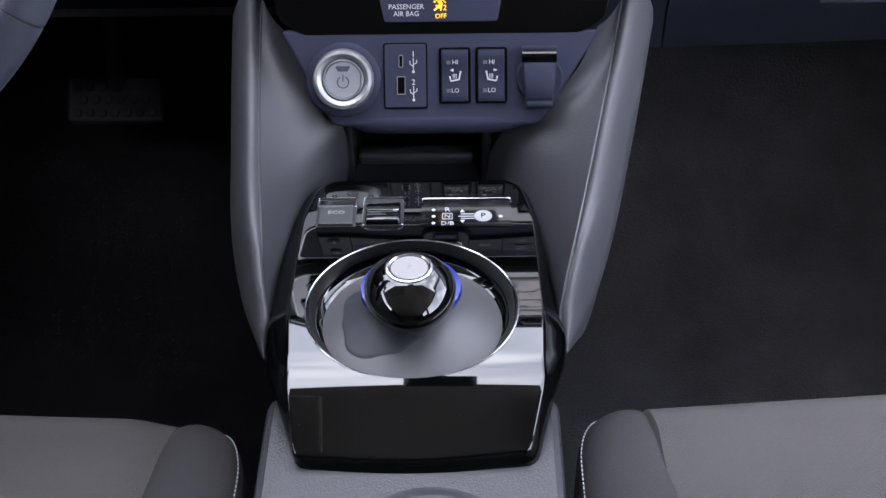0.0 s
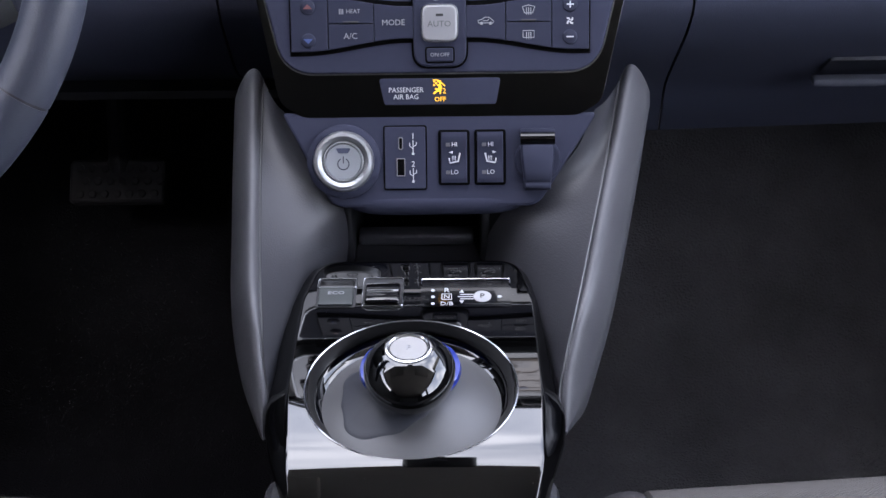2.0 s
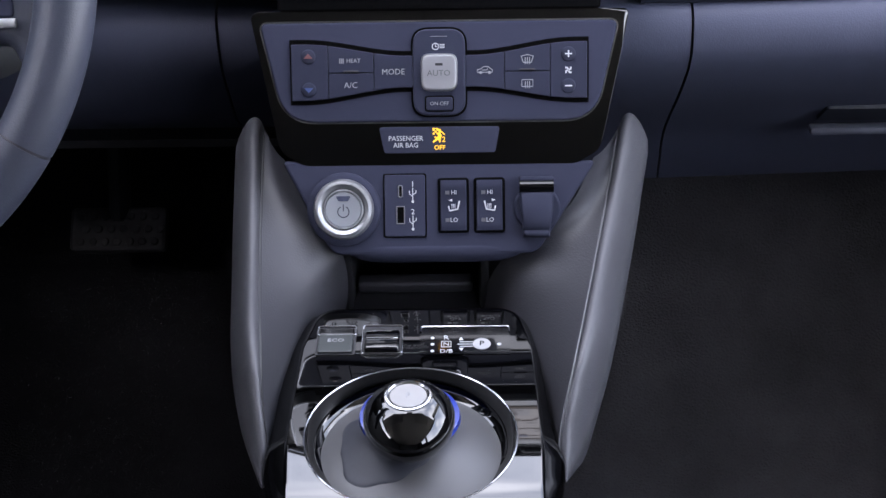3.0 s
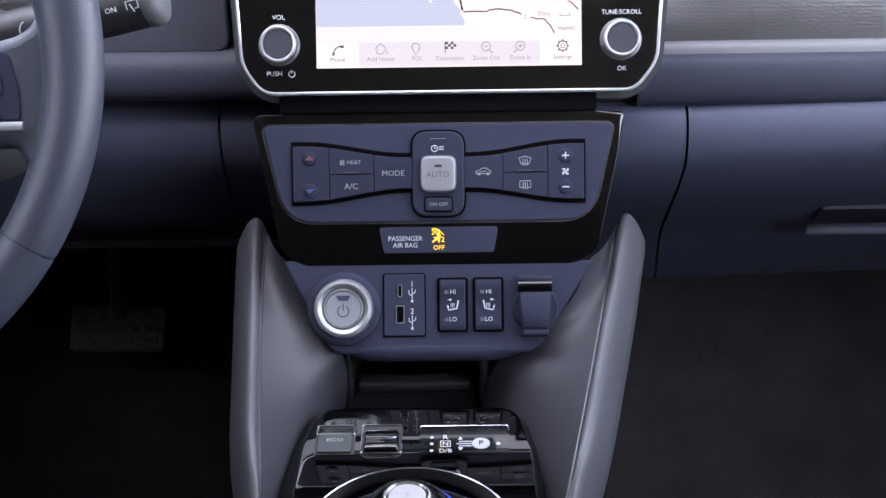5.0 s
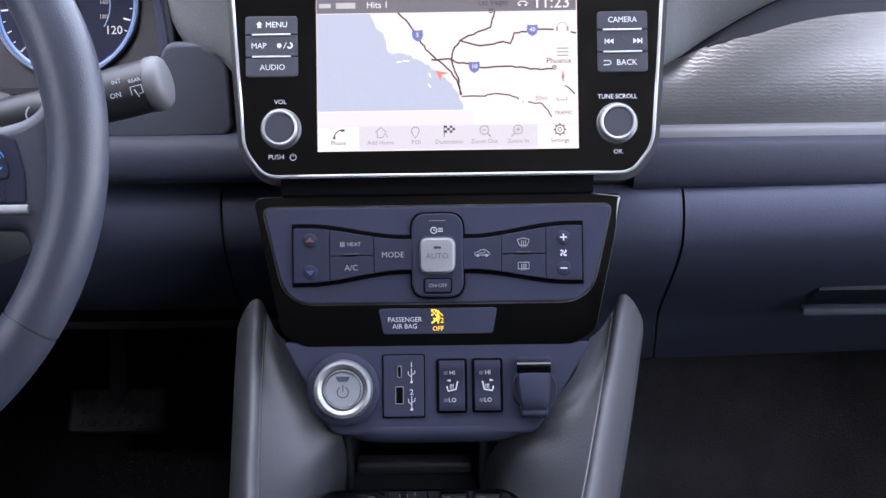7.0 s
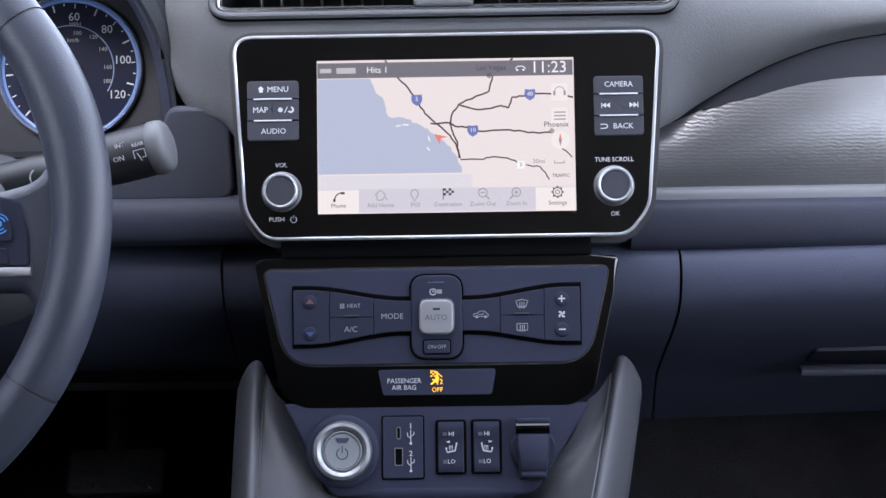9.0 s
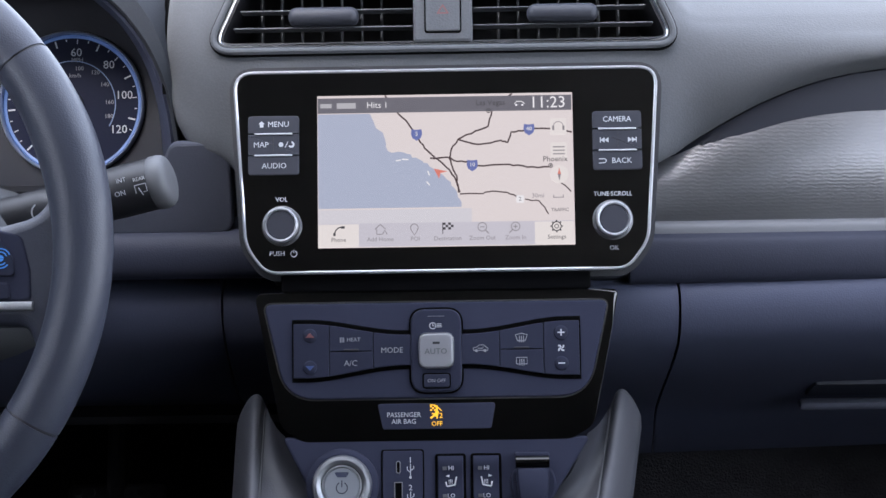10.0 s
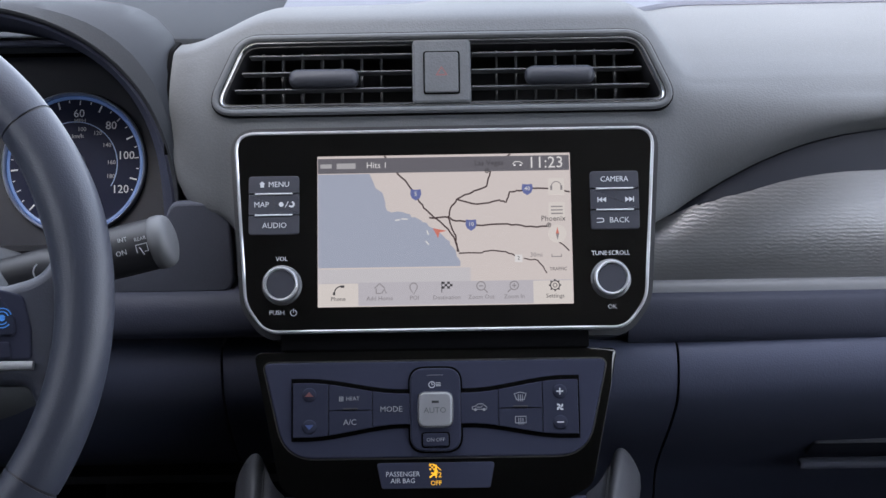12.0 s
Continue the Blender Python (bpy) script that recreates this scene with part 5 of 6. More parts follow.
for s in (-1, 1):
    part("side_wall", slab(-0.031 + s * 0.047 - 0.003, -0.031 + s * 0.047 + 0.003, 0.750, 0.84, 0.40, 0.53, 0.002), M_BLACK, tray, "black tray side")

# ---- selector console ----
sel = thing("selector_console", KB, "gloss black selector console with chrome-ringed dish", "selector console")
TOP = rounded([(-0.0610, -0.0995), (0.003, -0.1030), (0.0650, -0.0975), (0.0735, -0.060), (0.0760, 0.0), (0.0745, 0.085), (0.0660, 0.1240), (-0.0620, 0.1245), (-0.0705, 0.085), (-0.0715, 0.0), (-0.0670, -0.060)], [0.003, 0.6, 0.003, 0.08, 0.08, 0.05, 0.017, 0.017, 0.05, 0.08, 0.08], 6)
OUT = rounded([(-0.060, -0.1050), (0.004, -0.1120), (0.069, -0.1030), (0.080, -0.062), (0.0875, -0.036), (0.0898, -0.014), (0.0862, 0.004), (0.0835, 0.022), (0.0820, 0.055), (0.0792, 0.090), (0.0725, 0.134), (-0.0705, 0.136), (-0.0805, 0.090), (-0.0835, 0.064), (-0.0835, 0.026), (-0.0858, -0.006), (-0.0848, -0.022), (-0.0790, -0.048), (-0.071, -0.072)], [0.010, 0.25, 0.010, 0.03, 0.03, 0.02, 0.02, 0.02, 0.03, 0.03, 0.028, 0.028, 0.03, 0.03, 0.03, 0.02, 0.02, 0.03, 0.03], 5)


def crossing(outline, ang):
    """Where a ray from the middle of the dish meets an outline."""
    d = Vector((math.cos(ang), math.sin(ang)))
    best = 0
    for i in range(len(outline)):
        a, b = Vector(outline[i - 1]), Vector(outline[i])
        e = b - a
        den = d.x * e.y - d.y * e.x
        if abs(den) < 1e-12:
            continue
        t, s = (a.x * e.y - a.y * e.x) / den, (a.x * d.y - a.y * d.x) / den
        if t > 0 and -1e-6 <= s <= 1 + 1e-6:
            best = max(best, t)
    return d * best


def crown(v):
    """The gloss top rolls down towards the rear."""
    def ramp(a, b):
        f = (a - v) / (a - b)
        return 0.0 if f <= 0 else (a - b) * (f ** 3 - f ** 4 / 2 if f < 1 else f - 0.5)
    return -0.025 * ramp(0.01, -0.035) - 0.37 * ramp(-0.035, -0.078) + 0.04 * max(0.0, v - 0.1065)


def settled(bm):
    """Lays a flat ring onto the rolled top."""
    for vert in bm.verts:
        c = crown(vert.co.y)
        vert.co.z += c
        vert.co.y -= c
    return bm


def console_top(flank):
    bm = bmesh.new()
    n = 320
    rings = []
    for k in range(31):
        f = k / 30
        ring = []
        for i in range(n):
            a = 2 * math.pi * i / n
            e = crossing(TOP, a)
            s = Vector((math.cos(a), math.sin(a))) * 0.0615
            s.y -= crown(s.y)
            p = s.lerp(e, f)
            ring.append(bm.verts.new((p.x, p.y, crown(p.y))))
        rings.append(ring)
    for d, drop in ((0.0012, 0.0006), (0.0020, 0.0024)):
        ring = []
        for i in range(n):
            e = crossing(TOP, 2 * math.pi * i / n)
            q = e + e.normalized() * d
            ring.append(bm.verts.new((q.x, q.y, crown(e.y) - drop)))
        rings.append(ring)
    for f, drop, tuck in ((0.35, 0.0036, 1), (0.7, 0.0064, 1), (0.93, 0.0098, 1), (1.0, 0.0135, 1), (1.0, 0.019, 0.992), (1.0, 0.032, 0.965), (1.0, 0.075, 0.90)):
        ring = []
        for i in range(n):
            e, o = crossing(TOP, 2 * math.pi * i / n), crossing(OUT, 2 * math.pi * i / n)
            q = e.lerp(o, f) * tuck
            ring.append(bm.verts.new((q.x, q.y, crown(e.y) - drop)))
        rings.append(ring)
    used = rings[32:] if flank else rings[:33]
    for a, b in zip(used, used[1:]):
        for i in range(n):
            bm.faces.new((a[i], a[(i + 1) % n], b[(i + 1) % n], b[i]))
    bmesh.ops.delete(bm, geom=[v for v in bm.verts if not v.link_faces], context="VERTS")
    return bm


part("flank", console_top(True), M_FLANK, sel, "black flared flank", KP, 60)
part("gloss_top", console_top(False), M_GLOSS, sel, "gloss black moulding", KP, 50)
part("chrome_ring", settled(lathe([(0.0627, -0.002), (0.0626, 0.0005), (0.0621, 0.0008), (0.0616, 0.0005), (0.0612, -0.002)], 120, cap=False)), M_DARKCHROME, sel, "thin chrome ring", KP)
part("dish_wall", settled(lathe([(0.0613, 0.0), (0.0608, -0.003), (0.0592, -0.0080), (0.0562, -0.0120), (0.0528, -0.0138)], 120, cap=False)), M_GLOSS, sel, "gloss black dish wall", KP)
DISH = [(0.0538, -0.0142), (0.0520, -0.0132), (0.047, -0.0112), (0.036, -0.0070), (0.026, -0.003), (0.018, -0.0005), (0.012, 0.0005)]
dish = part("dish", lathe(DISH, 96), M_BOOT, sel, "satin grey dish", KP)


def dish_height(r):
    for (r1, h1), (r0, h0) in zip(DISH, DISH[1:]):
        if r >= r0:
            return h0 + (h1 - h0) * (r - r0) / (r1 - r0)
    return DISH[-1][1]


# Gate pad, widened and darkened to take in the knob's shade on the dish.
gate = rounded([(-0.0405, 0.024), (-0.0405, -0.006), (-0.0370, -0.0270), (-0.0270, -0.0345), (-0.0060, -0.0330), (0.012, -0.0200), (0.016, 0.010), (-0.014, 0.026)], 0.014, 6)
bm = bmesh.new()
rings = []
for f, up in ((1.04, -0.0004), (1.0, 0.0003), (0.96, 0.0005), (0.90, 0.0004), (0.8, 0.0005), (0.6, 0.0005), (0.4, 0.0005)):
    ring = []
    for p in gate:
        q = Vector((-0.012, 0.002)).lerp(p, f)
        ring.append(bm.verts.new((q.x, q.y, dish_height(q.length) + up)))
    rings.append(ring)
for ra, rb in zip(rings, rings[1:]):
    for i in range(len(ra)):
        bm.faces.new((ra[i], ra[(i + 1) % len(ra)], rb[(i + 1) % len(ra)], rb[i]))
part("gate", bm, M_GATE, dish, "blue-grey raised gate pad with the knob's shade in its colour", KP)
M_PALEKEY = material("pale_silver_key", (0.27, 0.262, 0.26), 0.5, 0.1, vary=0.04, relief=0)
M_SILVERPRINT = material("pale_grey_disc", (0.36, 0.36, 0.37), 0.5, relief=0)
DUST = random.Random(11)
specks = []
while len(specks) < 70:
    u, v = DUST.uniform(-0.064, 0.068), DUST.uniform(-0.088, 0.120)
    if math.hypot(u, v) > 0.066 and inside(TOP, u, v):
        specks.append(lathe([(0.00032 * DUST.uniform(0.4, 1.0), 0), (0.0001, 0.0001)], 6, (u, v, crown(v) + 0.00002)))
part("dust", join(*specks), M_DIM, sel, "fine pale dust specks", KP, kind="stuff")
# switches on the front edge of the console
M_SLOT = material("gloss_black_key", (0.0018, 0.0018, 0.002), 0.10, relief=0, coat=0.6)
for name, u0, v0, u1, v1 in (("eco_switch", -0.0612, 0.0772, -0.0380, 0.1035), ("pedal_switch", -0.0322, 0.0768, -0.0080, 0.1040)):
    well = part("switch_well", plate(rect(u0 - 0.0010, v0 - 0.0010, u1 + 0.0010, v1 + 0.0020, 0.0012), -0.001, 0.0004), M_BLACK, sel, "black switch well", KP)
    low = v1 - 0.0080 if name == "eco_switch" else v0 - 0.0006
    part("chrome_frame", frame_band(rect(u0 - 0.0010, low, u1 + 0.0010, v1 + 0.0024, 0.0020), rect(u0 - 0.0002, low + 0.0008, u1 + 0.0002, v1 + 0.0014, 0.0014), 0.0, 0.0012, 0.0003), M_CHROME, well, "bright rounded frame of the switch", KP)
    if name == "eco_switch":
        part("upper_key", plate(rect(u0 + 0.0006, v1 - 0.0070, u1 - 0.0006, v1 - 0.0010, 0.0008), 0.0, 0.0016, 0.0005), M_FLANK, well, "glossy upper edge", KP)
        eco = part("key", plate(rect(u0 + 0.0006, v0, u1 - 0.0006, v1 - 0.0085, 0.0010), 0.0, 0.0022, 0.0006), M_ECO, well, "grey push key", KP)
        words("lettering", "ECO", 0.0030, ((u0 + u1) / 2, v0 + 0.0115, 0.0022), M_GREY, eco, KP, wide=1.25, bold=0.00008)
    else:
        part("rocker", join(box((u1 - u0 - 0.002, 0.010, 0.004), ((u0 + u1) / 2, v1 - 0.008, 0.0006), 0.0014, 2, Matrix.Rotation(radians(-14), 4, "X")), box((u1 - u0 - 0.002, 0.011, 0.006), ((u0 + u1) / 2, v0 + 0.0062, 0.0016), 0.0018, 3)), M_SLOT, well, "gloss black rocker", KP)
        part("rocker_edge", box((u1 - u0 - 0.004, 0.0010, 0.0008), ((u0 + u1) / 2, v0 + 0.0112, 0.0048), 0.0003, 1), M_CHROME, well, "bright rocker edge", KP)
ind = part("shift_indicator", plate(rect(0.0040, 0.0755, 0.0610, 0.1030, 0.0012), -0.001, 0.0005), M_SLOT, sel, "black shift pattern window", KP)
part("window_edge", tube([Vector((a, b, 0.0008)) for a, b in [(0.0042, 0.0985), (0.0042, 0.1028), (0.0046, 0.1038), (0.0056, 0.1042), (0.0594, 0.1042), (0.0604, 0.1038), (0.0608, 0.1028), (0.0608, 0.0985)]], 0.0006, 8), M_CHROME, ind, "bright edge of the window", KP)
words("lettering", "R", 0.0042, (0.0205, 0.0925, 0.0005), M_WHITE, ind, KP)
words("lettering", "N", 0.0038, (0.0205, 0.0858, 0.0005), M_WHITE, ind, KP)
words("lettering", "D/B", 0.0036, (0.0205, 0.0785, 0.0005), M_WHITE, ind, KP)
mark("box_line", ind, M_WHITE, KP, stroke([(0.0175, 0.0830), (0.0235, 0.0830), (0.0235, 0.0888), (0.0175, 0.0888), (0.0175, 0.0830)], 0.0006), h=0.0005)
for v in (0.0925, 0.0858, 0.0788):
    mark("dot", ind, M_WHITE, KP, ring_mark(0.0118, v, 0.0012, 0.0011, 0, 350, 14), h=0.0005, label="white dot")
mark("dot", ind, M_WHITE, KP, ring_mark(0.0540, 0.0855, 0.0014, 0.0013, 0, 350, 14), h=0.0005, label="white dot")
part("park_disc", lathe([(0.0057, 0.0005), (0.0056, 0.0009)], 40, (0.0430, 0.0858, 0)), M_SILVERPRINT, ind, "white park disc", KP)
words("lettering", "P", 0.0046, (0.0430, 0.0858, 0.0009), M_SLOT, ind, KP)
mark("shift_lines", ind, M_WHITE, KP, rect(0.0290, 0.0877, 0.0375, 0.0884), rect(0.0275, 0.0854, 0.0375, 0.0861), rect(0.0290, 0.0831, 0.0375, 0.0838), [(0.0285, 0.0900), (0.0315, 0.0900), (0.0300, 0.0930)], [(0.0300, 0.0788), (0.0315, 0.0818), (0.0285, 0.0818)], h=0.0005, label="white shift pattern")

# selector knob
KN = (-0.0003, -0.0022, 0.0)
knob = thing("gear_selector", KB @ Matrix.Translation((-0.0003, -0.0022, 0.0)), "gloss black selector knob with silver park button", "gear selector")
part("collar", lathe([(0.0235, 0.000), (0.0288, 0.0045), (0.0298, 0.0075), (0.0290, 0.0098), (0.0235, 0.0105)], 64, (KN[0], KN[1] + 0.009, 0)), M_BLUE, knob, "blue collar", KP)


def ball_mesh():
    """A ball drawn out towards the driver, cut flat on top."""
    bm, rings, seg = bmesh.new(), [], 72
    for a in (-70, -58, -46, -34, -22, -10, 0, 10, 20, 30, 38, 46, 53, 59):
        r, h = math.cos(radians(a)), math.sin(radians(a))
        back = 1.22 - 0.20 * step(10, 58, a)
        ring = []
        for k in range(seg):
            c, s = math.cos(2 * math.pi * k / seg), math.sin(2 * math.pi * k / seg)
            ring.append(bm.verts.new((KN[0] + 0.0266 * r * c, KN[1] + 0.0266 * r * s * (back if s < 0 else 1.0), 0.0150 + 0.0195 * h)))
        rings.append(ring)
    for p, q in zip(rings, rings[1:]):
        for k in range(seg):
            bm.faces.new((p[k], p[(k + 1) % seg], q[(k + 1) % seg], q[k]))
    bm.faces.new(rings[-1])
    bm.faces.new(rings[0][::-1])
    return bm


ball = part("ball", ball_mesh(), M_GLOSS, knob, "gloss black ball", KP)
part("silver_ring", lathe([(0.0136, 0.0312), (0.0132, 0.0323), (0.0122, 0.0325), (0.0112, 0.0318), (0.0110, 0.0308)], 64, KN, cap=False), M_DARKCHROME, ball, "chrome ring", KP)
parkb = part("park_button", lathe([(0.0109, 0.0300), (0.0108, 0.0314), (0.0102, 0.0320), (0.004, 0.0322)], 56, KN), M_PALEKEY, ball, "silver park button", KP)
words("lettering", "P", 0.0040, (KN[0], KN[1], 0.0322), M_GREY, parkb, KP)

# rear console with cup holder
rear = thing("rear_console", Matrix.Translation((-0.03, 0.40, 0.2)), "grey grained rear console with cup holder", "console")
top = plate(rounded([(-0.108, 0.10), (0.050, 0.10), (0.0535, 0.545), (-0.1135, 0.545)], 0.012, 5), 0.0, 0.441, 0.005)
part("body", top, M_REAR, rear, "grey grained body")
part("cup_rim", lathe([(0.046, 0.4405), (0.0455, 0.4435), (0.043, 0.4440), (0.040, 0.4425)], 64, (-0.018, 0.425, 0), cap=False), M_INNER, rear, "dark cup holder rim")
part("cup_well", lathe([(0.0405, 0.4428), (0.0400, 0.4414)], 64, (-0.018, 0.425, 0)), M_BLACK, rear, "black cup well")
part("tunnel", slab(-0.105, 0.048, 0.50, 1.25, 0.0, 0.405, 0.01), M_LOWER, rear, "dark tunnel trim under the stack")

# ---- steering wheel ----
wheel = thing("steering_wheel", WH, "dark leather steering wheel with silver trimmed spoke", "steering wheel")
RM, RT = 0.1745, 0.0158


def rim_arc(a0, a1, n=60, r=RM):
    return [Vector((r * math.cos(radians(a0 + (a1 - a0) * k / n)), r * math.sin(radians(a0 + (a1 - a0) * k / n)), 0)) for k in range(n + 1)]


def swell(a0, a1):
    """The grip is thicker beside the spokes."""
    def r(f):
        a = a0 + (a1 - a0) * f
        return RT + 0.0012 * math.exp(-((a - 18) / 14) ** 2)
    return r


SEAM_UP, SEAM_LOW = 37.0, -31.6
part("rim", tube(rim_arc(SEAM_UP + 0.2, 180 - SEAM_UP - 0.2), RT, 24, 0.92), M_LEATHER, wheel, "dark leather upper rim", WH)
part("rim", tube(rim_arc(SEAM_LOW + 0.2, SEAM_UP - 0.2), swell(SEAM_LOW, SEAM_UP), 24, 0.92), M_LEATHER, wheel, "dark leather grip", WH)
part("rim", tube(rim_arc(180 - SEAM_UP + 0.2, 180 - SEAM_LOW - 0.2), RT, 24, 0.92), M_LEATHER, wheel, "dark leather grip", WH)
part("rim", tube(rim_arc(180 - SEAM_LOW + 0.2, 360 + SEAM_LOW - 0.2), RT, 24, 0.92), M_LEATHER, wheel, "dark leather lower rim", WH)
for a in (SEAM_UP, SEAM_LOW, 180 - SEAM_UP, 180 - SEAM_LOW):
    part("seam_ring", tube(rim_arc(a - 0.4, a + 0.4, 2), RT - 0.0006, 24, 0.92), M_BLACK, wheel, "dark seam in the leather", WH)
hub = part("hub", bulged(rounded([(-0.060, -0.075), (0.060, -0.075), (0.080, 0.0), (0.065, 0.052), (-0.065, 0.052), (-0.080, 0.0)], 0.03, 6), 0.012, 0.045, 0.02), M_LOWER, wheel, "dark hub pad", WH)


def handed(points, side):
    return points if side > 0 else [(-a, b) for a, b in points][::-1]


for side in (-1, 1):
    o = rounded([(0.070, -0.040), (0.144, -0.0405), (0.150, -0.054), (0.170, -0.060), (0.172, 0.050), (0.160, 0.040), (0.150, 0.020), (0.130, 0.0148), (0.070, 0.012)], [0.002, 0.008, 0.006, 0.004, 0.004, 0.01, 0.02, 0.02, 0.002], 6)
    sp_ = part("spoke", bulged(handed(o, side), 0.002, 0.020, 0.007), M_LEATHER, wheel, "dark spoke", WH)
    k = rounded([(0.076, -0.0268), (0.1475, -0.0268), (0.1465, -0.010), (0.1415, 0.0085), (0.128, 0.0120), (0.076, 0.0110)], [0.002, 0.003, 0.01, 0.006, 0.01, 0.002], 4)
    kp = part("key_pad", plate(handed(k, side), -0.004, 0.0035, 0.0012), M_FACE, sp_, "dark key pad", WH)
    k2 = rounded([(0.084, -0.0138), (0.1390, -0.0138), (0.1380, -0.004), (0.129, 0.0085), (0.084, 0.0085)], [0.002, 0.003, 0.006, 0.006, 0.002], 4)
    part("key", plate(handed(k2, side), 0.001, 0.0052, 0.0010), M_KEY, kp, "dark steering key", WH)
    k3 = rounded([(0.084, -0.0262), (0.1370, -0.0262), (0.1355, -0.0170), (0.084, -0.0165)], 0.002, 4)
    part("key", plate(handed(k3, side), 0.001, 0.0050, 0.0010), M_KEY, kp, "dark steering key", WH)
    part("silver_trim", plate(handed([(0.070, -0.0325), (0.1487, -0.0322), (0.1487, -0.0274), (0.070, -0.0272)], side), -0.004, 0.0050, 0.0012), M_SATIN, sp_, "satin silver bar", WH)
# Print with a faint glow added to its colour.
M_GLOWPRINT = material("glowing_blue_print", (0.05, 0.20, 0.55), 0.4, relief=0, emit=0.03)
mark("assist_icon", hub, M_GLOWPRINT, WH, ring_mark(0.1312, -0.0040, 0.0056, 0.0006, 20, 320, 24), ring_mark(0.1312, -0.0040, 0.0038, 0.0006, 20, 320, 24), ring_mark(0.1312, -0.0040, 0.0018, 0.0016, 0, 350, 12), h=0.0053, label="blue driver assist icon with a faint added glow")

# column and stalk
col = thing("steering_column", Matrix.Translation((-0.376, 0.78, 0.70)), "grey steering column shroud behind the wheel", "column")
axis = (Vector((-0.376, 0.90, 0.640)) - Vector((-0.376, 0.70, 0.732))).normalized()
part("shroud", tube([Vector((-0.376, 0.69, 0.728)) + axis * d for d in (0, 0.006, 0.03, 0.10, 0.22)], lambda f: 0.080 + 0.030 * f, 40, 0.62), M_PAD, col, "grey shroud")
stalk = thing("wiper_stalk", Matrix.Translation((-0.23, 0.77, 0.735)), "dark wiper stalk with white markings and grey tip", "stalk")
s0, s1 = Vector((-0.345, 0.765, 0.7040)), Vector((-0.1785, 0.765, 0.7440))
dirn = (s1 - s0).normalized()
SM = Matrix.Translation(s0) @ dirn.to_track_quat("Z", "Y").to_matrix().to_4x4()
L = (s1 - s0).length
part("arm", lathe([(0.0145, 0), (0.0148, L * 0.30), (0.0146, L * 0.51), (0.0128, L * 0.54), (0.0100, L * 0.57), (0.0100, L * 0.62)], 32), M_BLACK, stalk, "black arm", SM)
part("barrel", lathe([(0.0120, L * 0.62), (0.0158, L * 0.66), (0.0166, L * 0.80), (0.0166, L * 0.942)], 40), M_BLACK, stalk, "dark turning barrel", SM)
part("tip", lathe([(0.0166, L * 0.930), (0.0173, L * 0.935), (0.0173, L * 0.962), (0.0166, L * 0.978), (0.0150, L * 0.990), (0.0115, L * 0.998), (0.004, L * 1.0)], 36), M_TIP, stalk, "grey rounded tip", SM, 40)
part("ring", lathe([(0.0163, L * 0.685), (0.0168, L * 0.70), (0.0166, L * 0.715)], 40, cap=False), M_BLACK, stalk, "dark ring", SM)


def stalk_frame(f, off=0.0172):
    """A frame on the side of the stalk that faces the driver."""
    p = s0.lerp(s1, f)
    x = dirn
    n = (Vector((0.0, 0.0, 0.96)) - p)
    n = (n - x * n.dot(x)).normalized()
    y = n.cross(x)
    return Matrix.Translation(p + n * off) @ Matrix((x, y, n)).transposed().to_4x4()


words("lettering", "ON", 0.0032, (-0.001, -0.001, 0), M_WHITE, stalk, stalk_frame(0.832))
words("lettering", "INT", 0.0027, (0, 0.0070, -0.0018), M_WHITE, stalk, stalk_frame(0.838))
words("lettering", "REAR", 0.0023, (0, 0.0052, -0.0008), M_WHITE, stalk, stalk_frame(0.906))
fr = stalk_frame(0.906)
mark("turn_mark", stalk, M_WHITE, stalk_frame(0.492, 0.0152), ring_mark(0.004, 0, 0.0062, 0.0009, 110, 250, 14), h=0.0, label="white turning mark")
mark("rear_wiper_icon", stalk, M_WHITE, fr, stroke([(-0.0036, -0.0032), (-0.0036, 0.0018), (0.0036, 0.0018), (0.0036, -0.0032), (0.0012, -0.0032)], 0.0006), stroke([(-0.0014, 0.0), (0.0006, -0.0052)], 0.0006), h=0.0, label="white rear wiper icon")

# ---- instrument cluster ----
clus = thing("instrument_cluster", GP, "dark instrument cluster with blue-ringed speedometer", "instrument cluster")
part("panel", plate(rect(-0.24, -0.075, 0.075, 0.085, 0.02), -0.02, -0.004), M_STRIP, clus, "black cluster panel", GP)
M_DIAL = material("dial_face", (0.009, 0.0115, 0.029), 0.6, relief=0, spec=0.1)
M_RING = material("blue_silver_ring", (0.34, 0.38, 0.48), 0.3, 0.6, relief=0)
M_BLUERING = material("lit_blue_ring", (0.06, 0.11, 0.26), 0.4, 0.0, relief=0, emit=0.028)
dial = part("dial", lathe([(0.0545, -0.006), (0.0545, -0.0034), (0.010, -0.0030)], 96), M_DIAL, clus, "dark dial face", GP)
part("outer_ring", lathe([(0.0560, -0.006), (0.0558, 0.001), (0.0550, 0.002), (0.0542, 0.001), (0.0540, -0.004)], 96, cap=False), M_RING, dial, "silver-blue ring", GP)
part("glow_ring", lathe([(0.0538, -0.0032), (0.0524, -0.0026), (0.0508, -0.0030)], 96, cap=False), M_BLUERING, dial, "lit blue ring", GP)
for mph in range(0, 126, 5):
    a = radians(225 - 250 * mph / 125)
    big = mph % 20 == 0
    r0, r1 = (0.0445 if big else 0.0465 if mph % 10 == 0 else 0.0482), 0.0500
    p = stroke([(r0 * math.cos(a), r0 * math.sin(a)), (r1 * math.cos(a), r1 * math.sin(a))], 0.0011 if big else 0.0007)
    mark("tick", dial, M_WHITE, GP, p, h=-0.0030, label="white tick")


def dial_text(text, x, y, size, mat=None):
    words("numeral", text, size, (x, y, -0.0030), mat or M_WHITE, dial, GP)


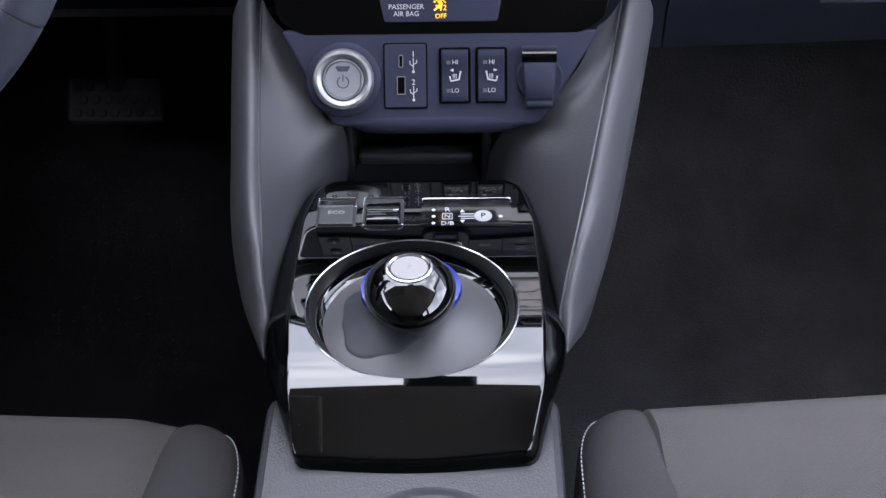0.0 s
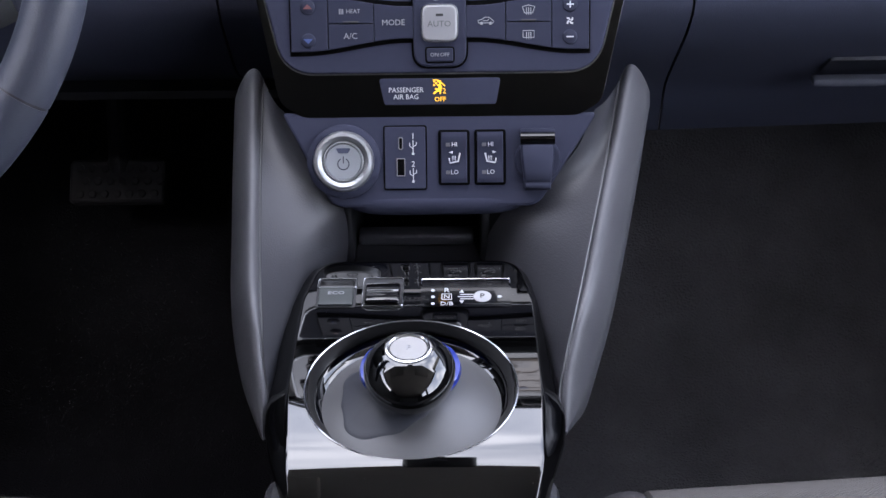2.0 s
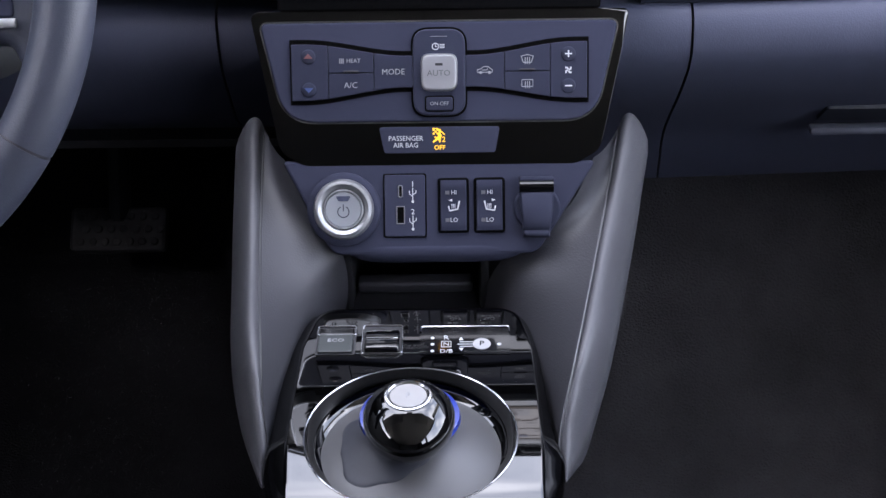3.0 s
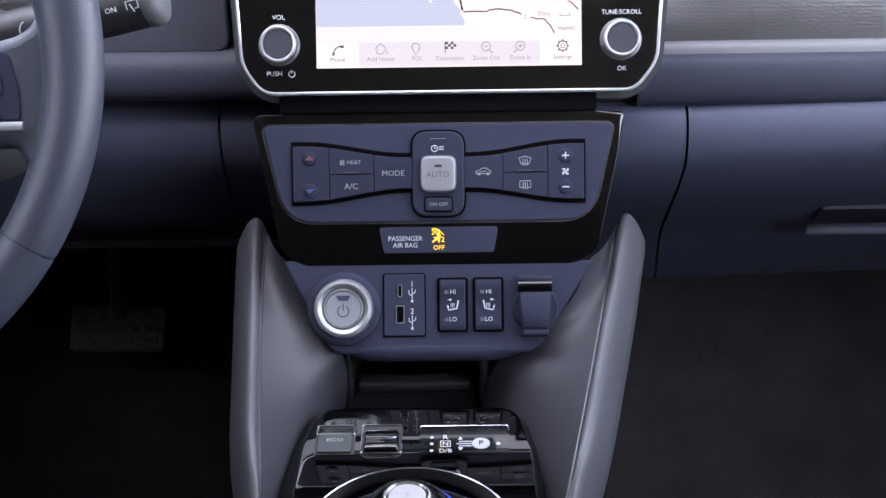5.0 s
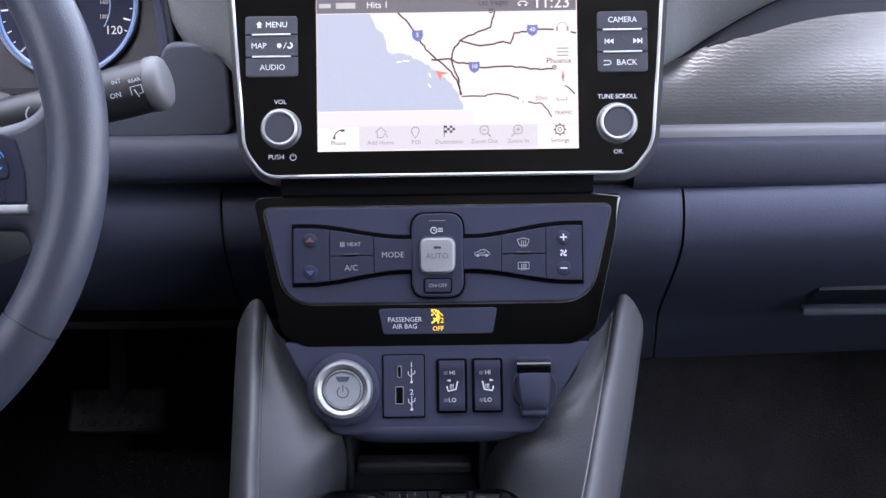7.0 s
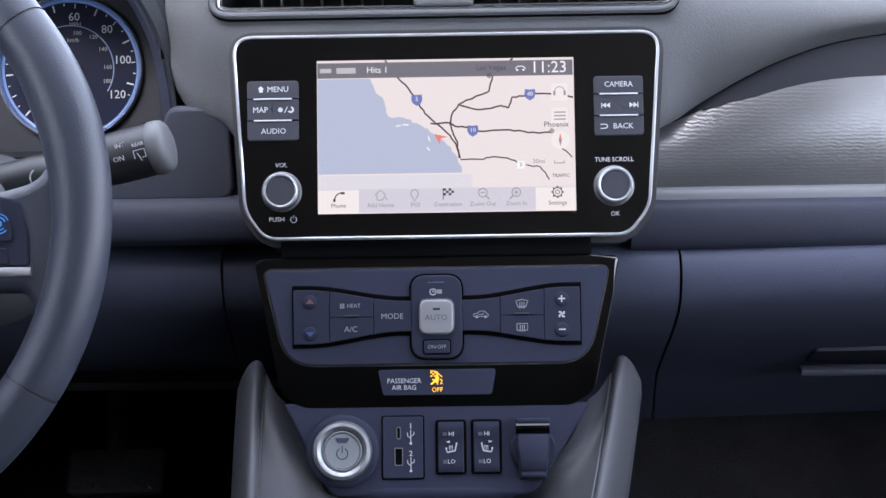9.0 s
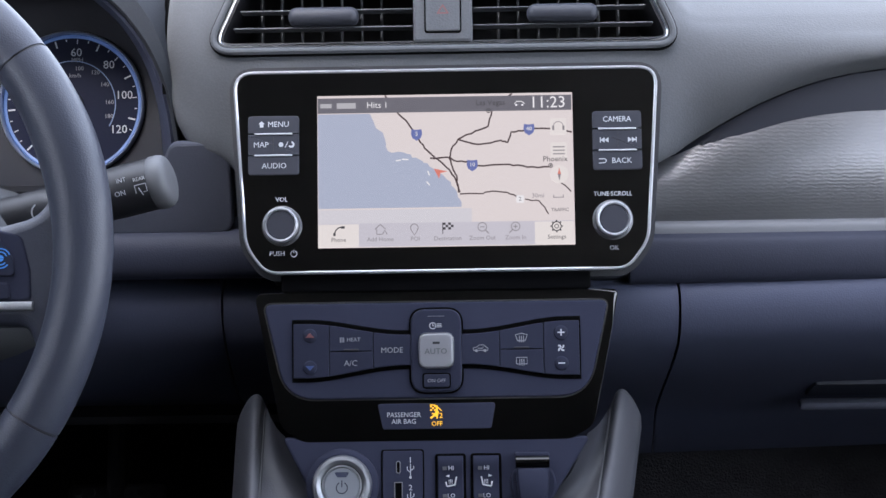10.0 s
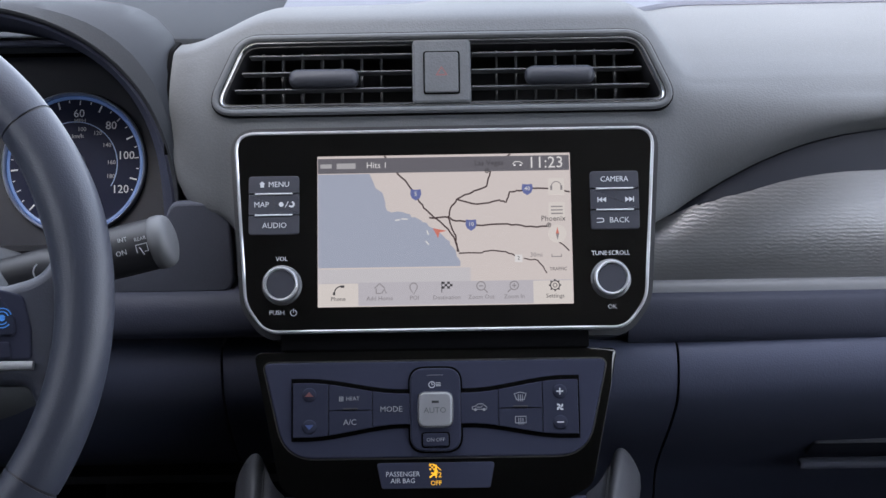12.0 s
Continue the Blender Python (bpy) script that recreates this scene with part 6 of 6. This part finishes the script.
for text, x, y in (("60", 0.0033, 0.0395), ("80", 0.0284, 0.0296), ("100", 0.0400, 0.0060), ("120", 0.0355, -0.0204), ("40", -0.0220, 0.0330), ("20", -0.0385, 0.0080)):
    dial_text(text, x, y, 0.0062)
dial_text("MPH", 0.0040, 0.0338, 0.0032, M_GREY)
dial_text("km/h", 0.0022, 0.0218, 0.0032, M_GREY)
for text, x, y in (("100", 0.0055, 0.0272), ("120", 0.0178, 0.0240), ("140", 0.0250, 0.0145), ("160", 0.0285, 0.0008), ("180", 0.0280, -0.0100)):
    dial_text(text, x, y, 0.0032, M_GREY)
mark("inner_arc", dial, material("blue_grey_print", (0.20, 0.28, 0.45), 0.5, relief=0), GP, ring_mark(0, 0, 0.0335, 0.0007, -32, 150, 48), h=-0.0030, label="blue-grey inner arc")
part("needle_hub", lathe([(0.0085, -0.003), (0.0080, 0.003), (0.006, 0.0042)], 40), M_BLACK, dial, "black needle hub", GP)
part("needle", box((0.036, 0.0016, 0.0012), (-0.012, -0.012, 0.0022), 0.0005, 1, Matrix.Rotation(radians(45), 4, "Z")), M_BLACK, dial, "dark needle", GP)


# ---- seats ----
def front_seat(side, inner, outer, front, z, tip, label):
    s = thing("front_seat", Matrix.Translation(((inner + outer) / 2, 0.25, 0)), label, "seat", "front seats")
    edge = inner + side * 0.0565

    def cushion(d, t):
        """A place on the cushion: d metres out from the bolster, t along its length from the front."""
        x = edge + side * (d - 0.009 * (1 - step(0.35, 1.0, t)))
        back = step(0.5, 1.3, t)
        lift = -(0.007 if side < 0 else 0.0) * (1 - step(-0.006, 0.036, d)) - 0.030 * (1 - step(-0.011, 0.001, d)) - 0.020 * back * (1 - step(-0.004, 0.030, d))
        y = front + min(d, 0.25) * (0.078 if side > 0 else 0.05)
        if t < 0.6:
            th = t / 0.6 * math.pi / 2
            return Vector((x, y - 0.045 + 0.045 * math.cos(th), z + lift - 0.05 + 0.05 * math.sin(th)))
        return Vector((x, y - 0.045 - (t - 0.6) * 0.55, z + lift - 0.010 * math.sin(min(1, (t - 0.6) * 2) * math.pi / 2)))
    far = abs(outer - edge)
    outs = [-0.020 + 0.074 * (k / 24) for k in range(25)] + [0.054 + (far - 0.054) * k / 14 for k in range(1, 15)]
    part("cushion", sheet([[cushion(d, j / 48 * 1.6) for j in range(49)] for d in outs], 0.004), M_SEAT, s, "grey cloth cushion")
    part("valance", slab(min(edge, outer), max(edge, outer), 0.0, front - 0.004, 0.08, z - 0.045, 0.02), M_SEATDARK, s, "dark cloth cushion front")
    rows = []
    cuts = [0.0006, 0.002, 0.004, 0.007, 0.0105, 0.0145, 0.019, 0.024, 0.030, 0.037, 0.044, 0.051, 0.058, 0.066, 0.075, 0.09] + [0.11 + 0.04 * k for k in range(13)]
    for c in cuts:
        f, g = max(0.0, 1 - c / 0.066), max(0.0, 1 - c / 0.05)
        half = (0.0275 + 0.0040 * step(0.03, 0.10, c)) * (1 - f ** 2.3) ** (1 / 2.0)
        top = z + 0.002 - 0.045 * (1 - (1 - g * g) ** 0.5) + 0.010 * step(0.07, 0.25, c)
        mid = inner + side * (0.0285 + 0.0030 * step(0.03, 0.10, c) + 0.014 * f ** 2)
        row = [Vector((mid - side * half * math.cos(math.pi * k / 20), tip - c, top - 0.026 + 0.026 * math.sin(math.pi * k / 20) ** 0.62)) for k in range(21)]
        row.insert(0, Vector((row[0].x, row[0].y, top - 0.11)))
        row.insert(0, Vector((row[0].x + side * 0.004, row[0].y, top - 0.22)))
        row.append(Vector((row[-1].x, row[-1].y, top - 0.06)))
        rows.append(row)
    bol = part("bolster", sheet(rows, 0.003), M_SEATDARK, s, "ribbed cloth side bolster")
    line = spline([r[5] + Vector((-side * 0.0004, 0, 0.0006)) for r in rows[4:24]], 700)
    dashes, run, dash_from = [], 0.0, None
    for a, b in zip(line, line[1:]):
        run += (b - a).length
        on = (run % 0.0036) < 0.0023
        if on and dash_from is None:
            dash_from = a
        elif not on and dash_from is not None:
            dashes.append((dash_from, a))
            dash_from = None
    part("stitching", join(*[tube([a, a.lerp(b, 0.5) + Vector((0, 0, 0.0003)), b], 0.00045, 5) for a, b in dashes]), M_THREAD, bol, "white stitching")
    return s


front_seat(1, 0.0665, 0.62, 0.615, 0.387, 0.613, "grey cloth front seat cushion with white-stitched bolster")
front_seat(-1, -0.1335, -0.70, 0.608, 0.387, 0.602, "grey cloth seat cushion with darker white-stitched bolster")

# ---- pedal ----
ped = thing("brake_pedal", Matrix.Translation((-0.369, 1.2, 0.26)), "black studded rubber brake pedal on its arm", "pedal")
PP = leaning((-0.369, 1.195, 0.262), 42)
pad_ = part("pad", plate(rect(-0.052, -0.024, 0.052, 0.024, 0.007), -0.012, 0.0, 0.004), M_RUBBER, ped, "black rubber pad", PP)
for i in range(7):
    for j in range(3):
        part("stud", lathe([(0.0046, 0), (0.0042, 0.0016), (0.003, 0.002)], 12, (-0.040 + i * 0.0133 + (0.006 if j % 2 else 0), -0.014 + j * 0.014, 0)), M_RUBBER, pad_, "", PP)
part("arm", tube([Vector((-0.369, 1.21, 0.265)), Vector((-0.365, 1.25, 0.38)), Vector((-0.36, 1.27, 0.60))], 0.012, 10), M_RUBBER, ped, "black pedal arm")
